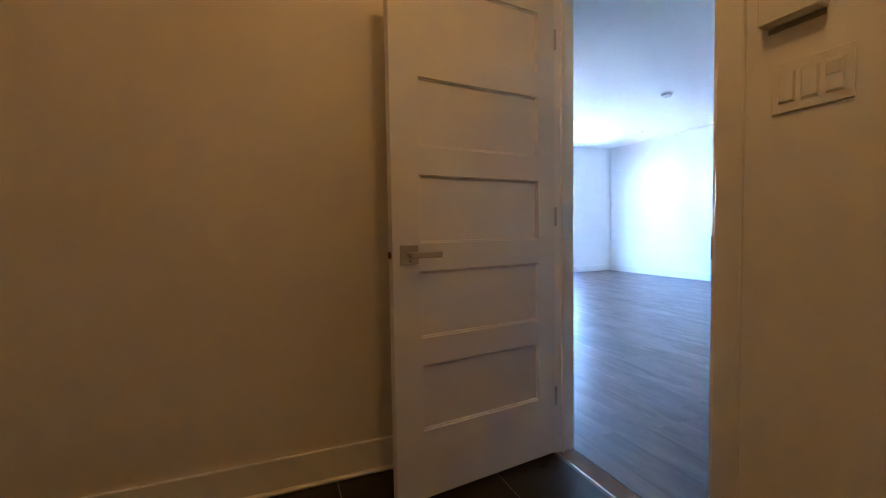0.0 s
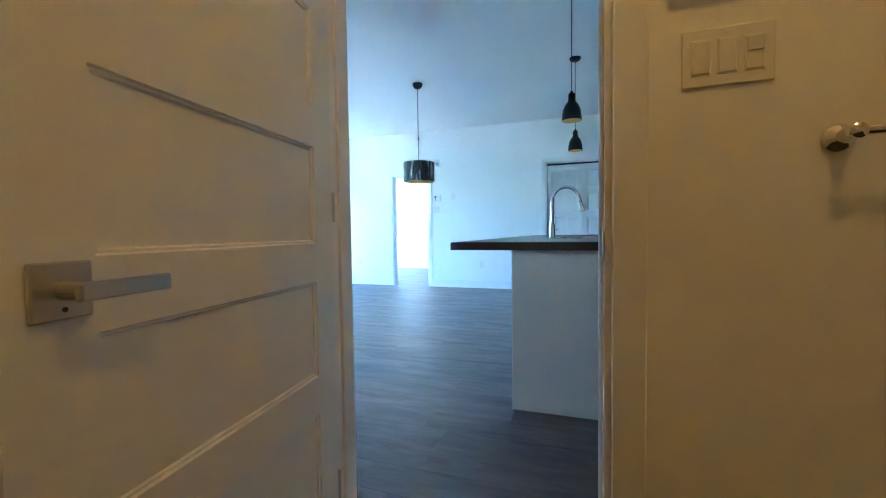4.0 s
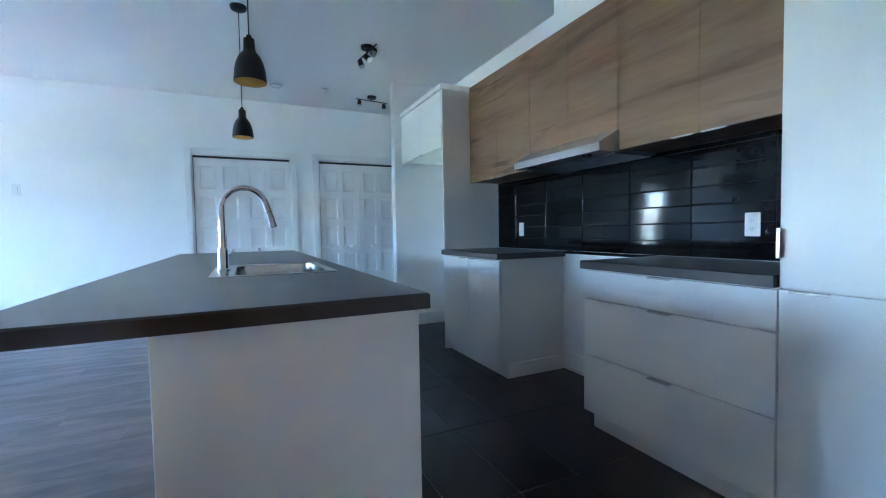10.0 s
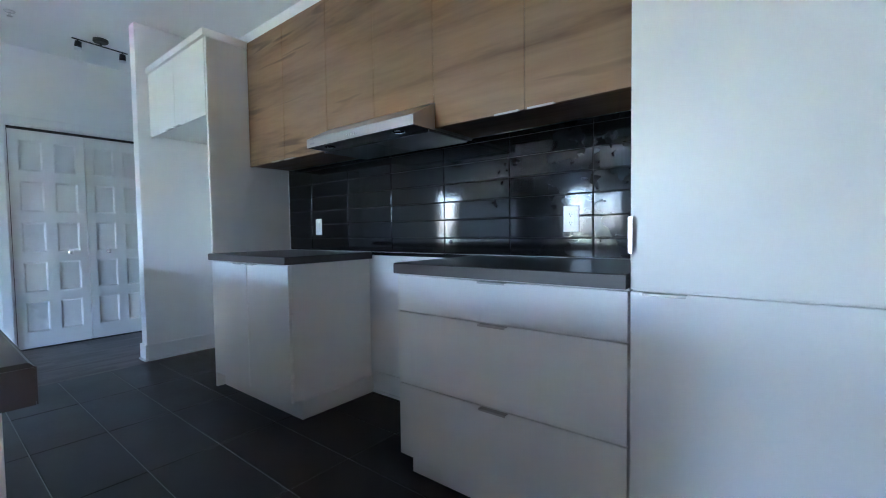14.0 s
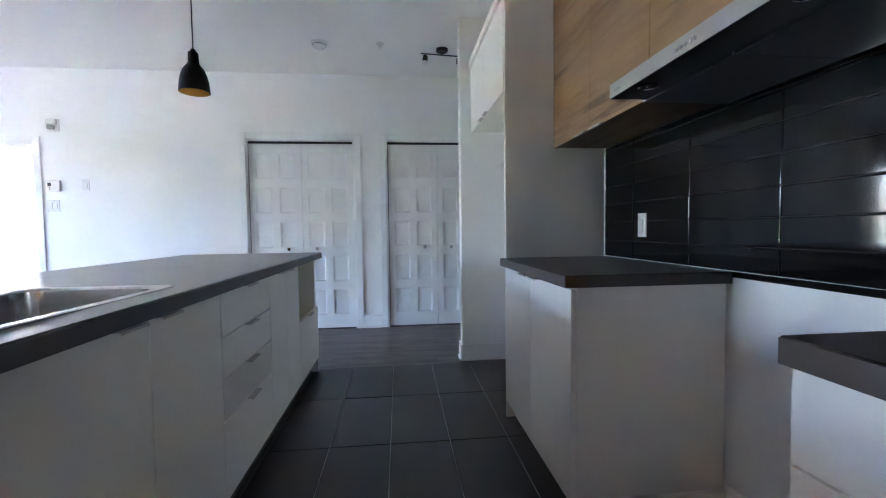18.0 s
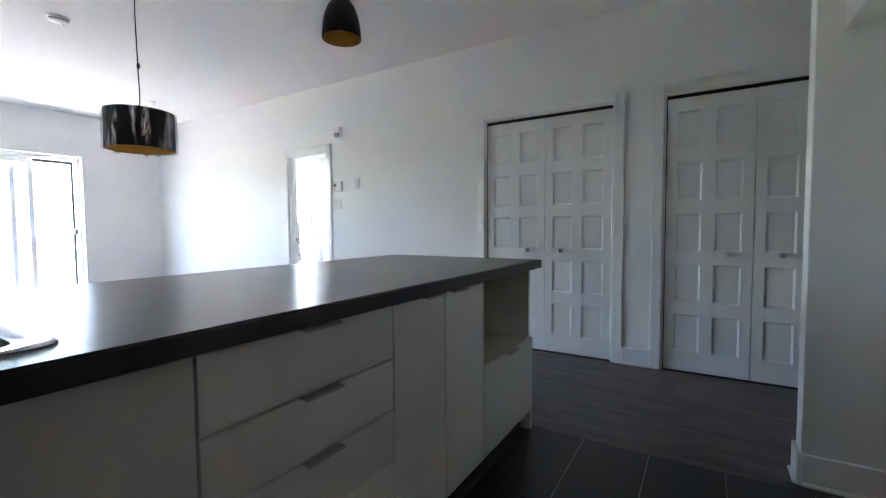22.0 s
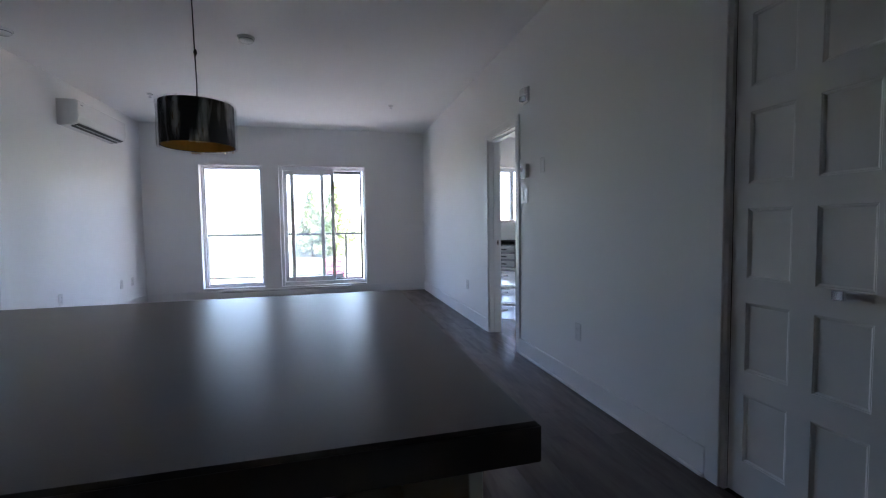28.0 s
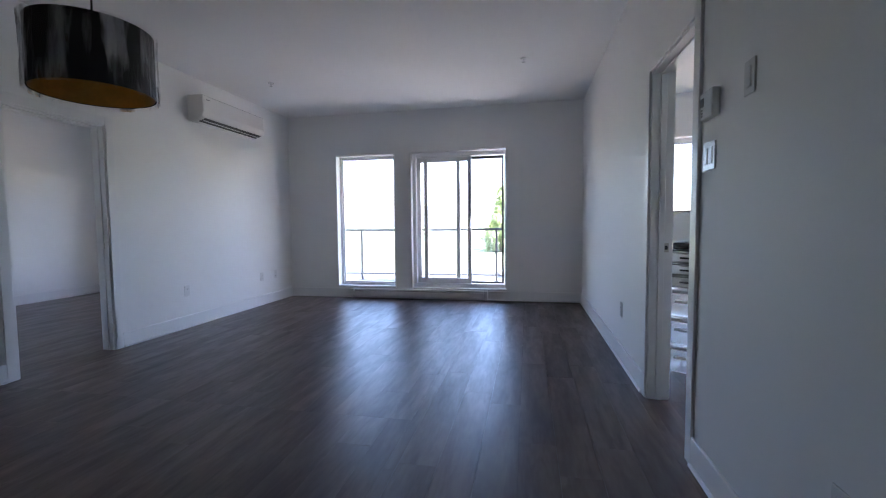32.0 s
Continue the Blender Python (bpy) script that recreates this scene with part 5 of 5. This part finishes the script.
part("top_rail", box(2.66, 9.783, 0.968, 7.40, 9.817, 1.012, 0.004), RAIL, rl)
part("bottom_rail", box(2.66, 9.785, 0.11, 7.40, 9.815, 0.135, 0.004), RAIL, rl)
for a, b in ((2.72, 3.23), (3.27, 5.925), (5.965, 7.34)):
    g = part("pane", box(a, 9.797, 0.14, b, 9.803, 0.98), RAILGLASS, rl)
GZ = -3.4
GRASS = material("dry_lawn", (0.13, 0.145, 0.07), 0.9, vary=0.35, scale=0.3, fine=6, bump=0.5)
ASPHALT = material("asphalt", (0.06, 0.06, 0.06), 0.9, vary=0.2, scale=0.4, fine=30, bump=0.4)
PARKING = material("sandy_paving", (0.22, 0.178, 0.125), 0.9, vary=0.12, scale=0.6, fine=20, bump=0.3)
LEAF = material("leaves", (0.29, 0.33, 0.12), 0.7, vary=0.5, scale=1.5, fine=9)
NEEDLE = material("needles", (0.24, 0.29, 0.11), 0.7, vary=0.4, scale=1.5, fine=9)
BARK = material("bark", (0.12, 0.09, 0.06), 0.9, vary=0.3, fine=25, bump=0.6)
bm = bmesh.new()
bm.faces.new([bm.verts.new(p) for p in ((-900, -900, GZ), (900, -900, GZ), (900, 900, GZ), (-900, 900, GZ))])
solid("ground", bm, GRASS, "flat sunlit dry lawn", kind="structure")
solid("road", box(-80, 33, GZ, 90, 41, GZ + 0.05), ASPHALT, "grey asphalt road", kind="structure")
solid("pavement", box(-60, 10.2, GZ, 70, 29, GZ + 0.06), PARKING, "pale sandy parking area", kind="structure")


def leaf_cloud(rng, spots, size, count):
    verts, faces = [], []
    for _ in range(count):
        cx, cy, cz, r = rng.choice(spots)
        d = Vector((rng.gauss(0, 1), rng.gauss(0, 1), rng.gauss(0, 1))).normalized() * r * rng.uniform(0.55, 1.05)
        c = Vector((cx, cy, cz)) + d
        u = Vector((rng.gauss(0, 1), rng.gauss(0, 1), rng.gauss(0, 1))).normalized()
        v = u.orthogonal().normalized()
        s = size * rng.uniform(0.6, 1.4)
        k = len(verts)
        verts += [c - u * s, c + v * s * 0.45, c + u * s, c - v * s * 0.45]
        faces.append((k, k + 1, k + 2, k + 3))
    return verts, faces


def tree(x, y, h, seed, conifer=False):
    rng = random.Random(seed)
    t = thing("conifer_tree" if conifer else "leafy_tree", (x, y, GZ), "tall dark green conifer beyond the balcony" if conifer else "broad green leafy tree beyond the balcony", "tree", "trees outside")
    bm = tube((0, 0, 0), (0.1, 0, h * (0.95 if conifer else 0.55)), h * 0.022, h * 0.006, 10)
    spots = []
    if conifer:
        for k in range(26):
            z = h * (0.07 + 0.91 * k / 26)
            reach = h * 0.24 * (1 - k / 28)
            for _ in range(4):
                a = rng.uniform(0, 6.283)
                e = Vector((reach * math.cos(a), reach * math.sin(a), z - reach * 0.15))
                tube((0, 0, z), e, h * 0.004, h * 0.001, 5, bm=bm)
                spots += [(*(e * f + Vector((0, 0, z)) * (1 - f)), reach * 0.22 + 0.12) for f in (0.5, 0.8, 1.0)]
    else:
        for k in range(11):
            a, z0 = rng.uniform(0, 6.283), h * rng.uniform(0.15, 0.4)
            e = Vector((h * 0.3 * math.cos(a) * rng.uniform(0.4, 1), h * 0.3 * math.sin(a) * rng.uniform(0.4, 1), h * rng.uniform(0.28, 0.9)))
            tube((0, 0, z0), e, h * 0.009, h * 0.002, 6, bm=bm)
            spots += [(e.x, e.y, e.z, h * rng.uniform(0.09, 0.15)), (e.x * 0.6, e.y * 0.6, e.z * 0.92, h * 0.1)]
    bmesh.ops.translate(bm, verts=bm.verts, vec=(x, y, GZ))
    part("trunk", bm, BARK, t)
    verts, faces = leaf_cloud(rng, spots, h * 0.020 if conifer else h * 0.026, 7000)
    data = bpy.data.meshes.new("crown")
    data.from_pydata(verts, [], faces)
    data.materials.append(NEEDLE if conifer else LEAF)
    cr = new("crown", data)
    cr.parent = t
    return t


for x, y, h, c in ((5.95, 70, 12.1, True), (2.41, 70, 11.0, True), (4.3, 74, 7.2, False), (8.2, 73, 7.6, False), (1.0, 76, 6.4, False)):
    tree(x, y, h, int(x * 10 + y), c)


def parked_car(x, y, z):
    """A small car seen end on: x and y at its middle, nose to the south."""
    red = material("red_car_paint", (0.55, 0.02, 0.03), 0.25, vary=0.05, coat=0.6)
    c = thing("parked_car", (x, y, z), "red car parked beyond the balcony", "car")
    side = ((-2.0, 0.34), (-2.05, 0.70), (-1.95, 0.98), (-1.05, 1.12), (1.85, 1.15), (2.0, 0.98), (2.02, 0.36))
    roof = ((-1.05, 1.10), (-0.35, 1.60), (0.55, 1.67), (1.35, 1.60), (1.80, 1.13))
    for name, prof, half, mat, bev in (("body", side, 0.87, red, 0.06), ("cabin", roof, 0.72, red, 0.04)):
        bm = bmesh.new()
        rings = [[bm.verts.new((x + sx * half, y + py, z + pz)) for py, pz in prof] for sx in (-1, 1)]
        for ring in rings:
            bm.faces.new(ring)
        n_ = len(prof)
        for k in range(n_):
            bm.faces.new((rings[0][k], rings[0][(k + 1) % n_], rings[1][(k + 1) % n_], rings[1][k]))
        bmesh.ops.recalc_face_normals(bm, faces=bm.faces)
        bmesh.ops.bevel(bm, geom=list(bm.edges), offset=bev, segments=2, affect="EDGES", profile=0.5)
        part(name, bm, mat, c)
    slope = Matrix.Translation((x, y - 0.72, z + 1.36)) @ Matrix.Rotation(radians(35.5), 4, "X")
    part("windscreen", moved(box(-0.62, -0.36, 0.0, 0.62, 0.36, 0.012, 0.004), slope), DARKPL, c, "dark windscreen")
    for sx in (-1, 1):
        part("side_window", box(x + sx * 0.722 - 0.006, y - 0.45, z + 1.2, x + sx * 0.722 + 0.006, y + 1.2, z + 1.52, 0.004), DARKPL, c)
        part("headlight", box(x + sx * 0.62 - 0.14, y - 2.06, z + 0.78, x + sx * 0.62 + 0.14, y - 1.94, z + 0.92, 0.02), CLEARPL, c)
        for dy in (-1.25, 1.3):
            w = part("wheel", tube((x + sx * 0.70, y + dy, z + 0.31), (x + sx * 0.89, y + dy, z + 0.31), 0.31, seg=24), DARKPL, c, "black tyre")
            part("rim", tube((x + sx * 0.885, y + dy, z + 0.31), (x + sx * 0.896, y + dy, z + 0.31), 0.20, seg=20), STEEL, w)
    part("bumper", box(x - 0.80, y - 2.10, z + 0.30, x + 0.80, y - 1.98, z + 0.66, 0.03), DARKPL, c)


parked_car(5.62, 38.6, GZ + 0.05)

# ---- floors ----
solid("floor_closet", box(EAST + 0.12, -1.42, -0.10, 8.1, 2.5, -0.001), SUB, "plain closet floor", kind="structure")
floor = solid("floor", box(1.34, -3.42, -0.10, EAST + 0.12, NORTH, -0.008), SUB, "grey-brown vinyl plank floor", kind="structure")
PW = 0.180
plank_mesh = mesh_of("plank", box(-0.5, -0.5, -0.007, 0.5, 0.5, 0.0), PLANK)


def lay_plank(x0, x1, y0, y1):
    g = 0.0006
    if y1 - y0 < 0.03 or x1 - x0 < 0.01:
        return
    ob = new("plank", plank_mesh)
    ob.parent = floor
    ob.location = ((x0 + x1) / 2, (y0 + y1) / 2, random.uniform(-0.0003, 0.0003))
    ob.scale = (x1 - x0 - 2 * g, y1 - y0 - 2 * g, 1)


def lay_field(x0, x1, y0, y1, rng):
    k0 = math.floor(x0 / PW)
    k = k0
    while k * PW < x1:
        a, b = max(x0, k * PW), min(x1, (k + 1) * PW)
        y = y0 - random.Random(k * 7 + 3).uniform(0.1, 1.1)
        while y < y1:
            lay_plank(a, b, max(y, y0), min(y + 1.22, y1))
            y += 1.22
        k += 1


lay_field(1.34, 5.885, 0.885, 4.0, 1)
lay_field(2.90, 5.885, 4.0, NORTH, 1)
lay_field(5.885, EAST, -3.3, NORTH, 1)


def joined_planks(name, x0, x1, y0, y1, label):
    rng = random.Random(11)
    verts, faces = [], []
    x = x0
    while x < x1:
        y = y0 - rng.uniform(0.1, 1.1)
        while y < y1:
            a, b, c, d = x + 0.0006, min(x + PW, x1) - 0.0006, max(y, y0) + 0.0006, min(y + 1.22, y1) - 0.0006
            if d > c:
                k = len(verts)
                verts += [(a, c, 0), (b, c, 0), (b, d, 0), (a, d, 0), (a, c, -0.006), (b, c, -0.006), (b, d, -0.006), (a, d, -0.006)]
                faces += [(k, k + 1, k + 2, k + 3), (k, k + 4, k + 5, k + 1), (k + 1, k + 5, k + 6, k + 2), (k + 2, k + 6, k + 7, k + 3), (k + 3, k + 7, k + 4, k)]
            y += 1.22
        x += PW
    base = solid(name, box(x0 - 0.12, y0 - 0.12, -0.10, x1, y1, -0.007), SUB, label, kind="structure")
    data = bpy.data.meshes.new("planks")
    data.from_pydata(verts, [], faces)
    data.materials.append(PLANK)
    ob = new("planks", data)
    ob.parent = base
    tagged(ob, kind="stuff")


joined_planks("floor_bedroom", EAST + 0.12, 10.73, 2.62, NORTH, "grey-brown vinyl plank bedroom floor")
joined_planks("floor_side_room", -0.6, 2.78, 4.12, NORTH, "grey-brown vinyl plank floor of the side bedroom")
bm = bmesh.new()
for y0, y1, x0, x1 in ((3.857, 4.555, EAST, EAST + 0.12),):
    box(x0, y0, -0.007, x1, y1, 0.0, bm=bm)
solid("floor_doorway", bm, PLANK, "plank strip in the bedroom doorway", kind="structure")
solid("floor_doorway_west", box(2.78, 4.115, -0.007, 2.90, 4.860, 0.0), PLANK, "plank strip in the side bedroom doorway", kind="structure")

bed = solid("floor_tile_bed", box(1.34, KITCH, -0.0079, 5.885, 0.885, -0.0035), FLGROUT, "black porcelain kitchen floor tiles with pale grout", kind="structure")
xs = [5.885 - 0.615 * k for k in range(8)] + [1.34]
ys = [0.885, 0.585, 0.283, -0.018, -0.319, -0.620, -0.921, KITCH]


def lay_tiles(bed_, xs, ys, name="floor_tile"):
    cache = {}
    for a, b in zip(xs[1:], xs):
        for c, d in zip(ys[1:], ys):
            w, h = round(b - a, 3), round(d - c, 3)
            if min(w, h) < 0.03:
                continue
            if (w, h) not in cache:
                cache[w, h] = mesh_of(name, box(-w / 2 + 0.0022, -h / 2 + 0.0022, -0.006, w / 2 - 0.0022, h / 2 - 0.0022, 0.0, 0.0012), FLTILE)
            ob = new(name, cache[w, h])
            ob.parent = bed_
            ob.location = ((a + b) / 2, (c + d) / 2, random.uniform(-0.0004, 0.0004))
            ob.rotation_euler = (random.uniform(-0.0015, 0.0015), random.uniform(-0.0015, 0.0015), 0)


lay_tiles(bed, xs, ys)
bed2 = solid("floor_bath", box(-1.5, -1.4, -0.10, 1.34, 1.92, -0.0035), FLGROUT, "dark porcelain bathroom floor tiles", kind="structure")
lay_tiles(bed2, [1.238 - 0.305 * k for k in range(9)] + [-1.5], [1.93 - 0.613 * k for k in range(6)] + [-1.4])
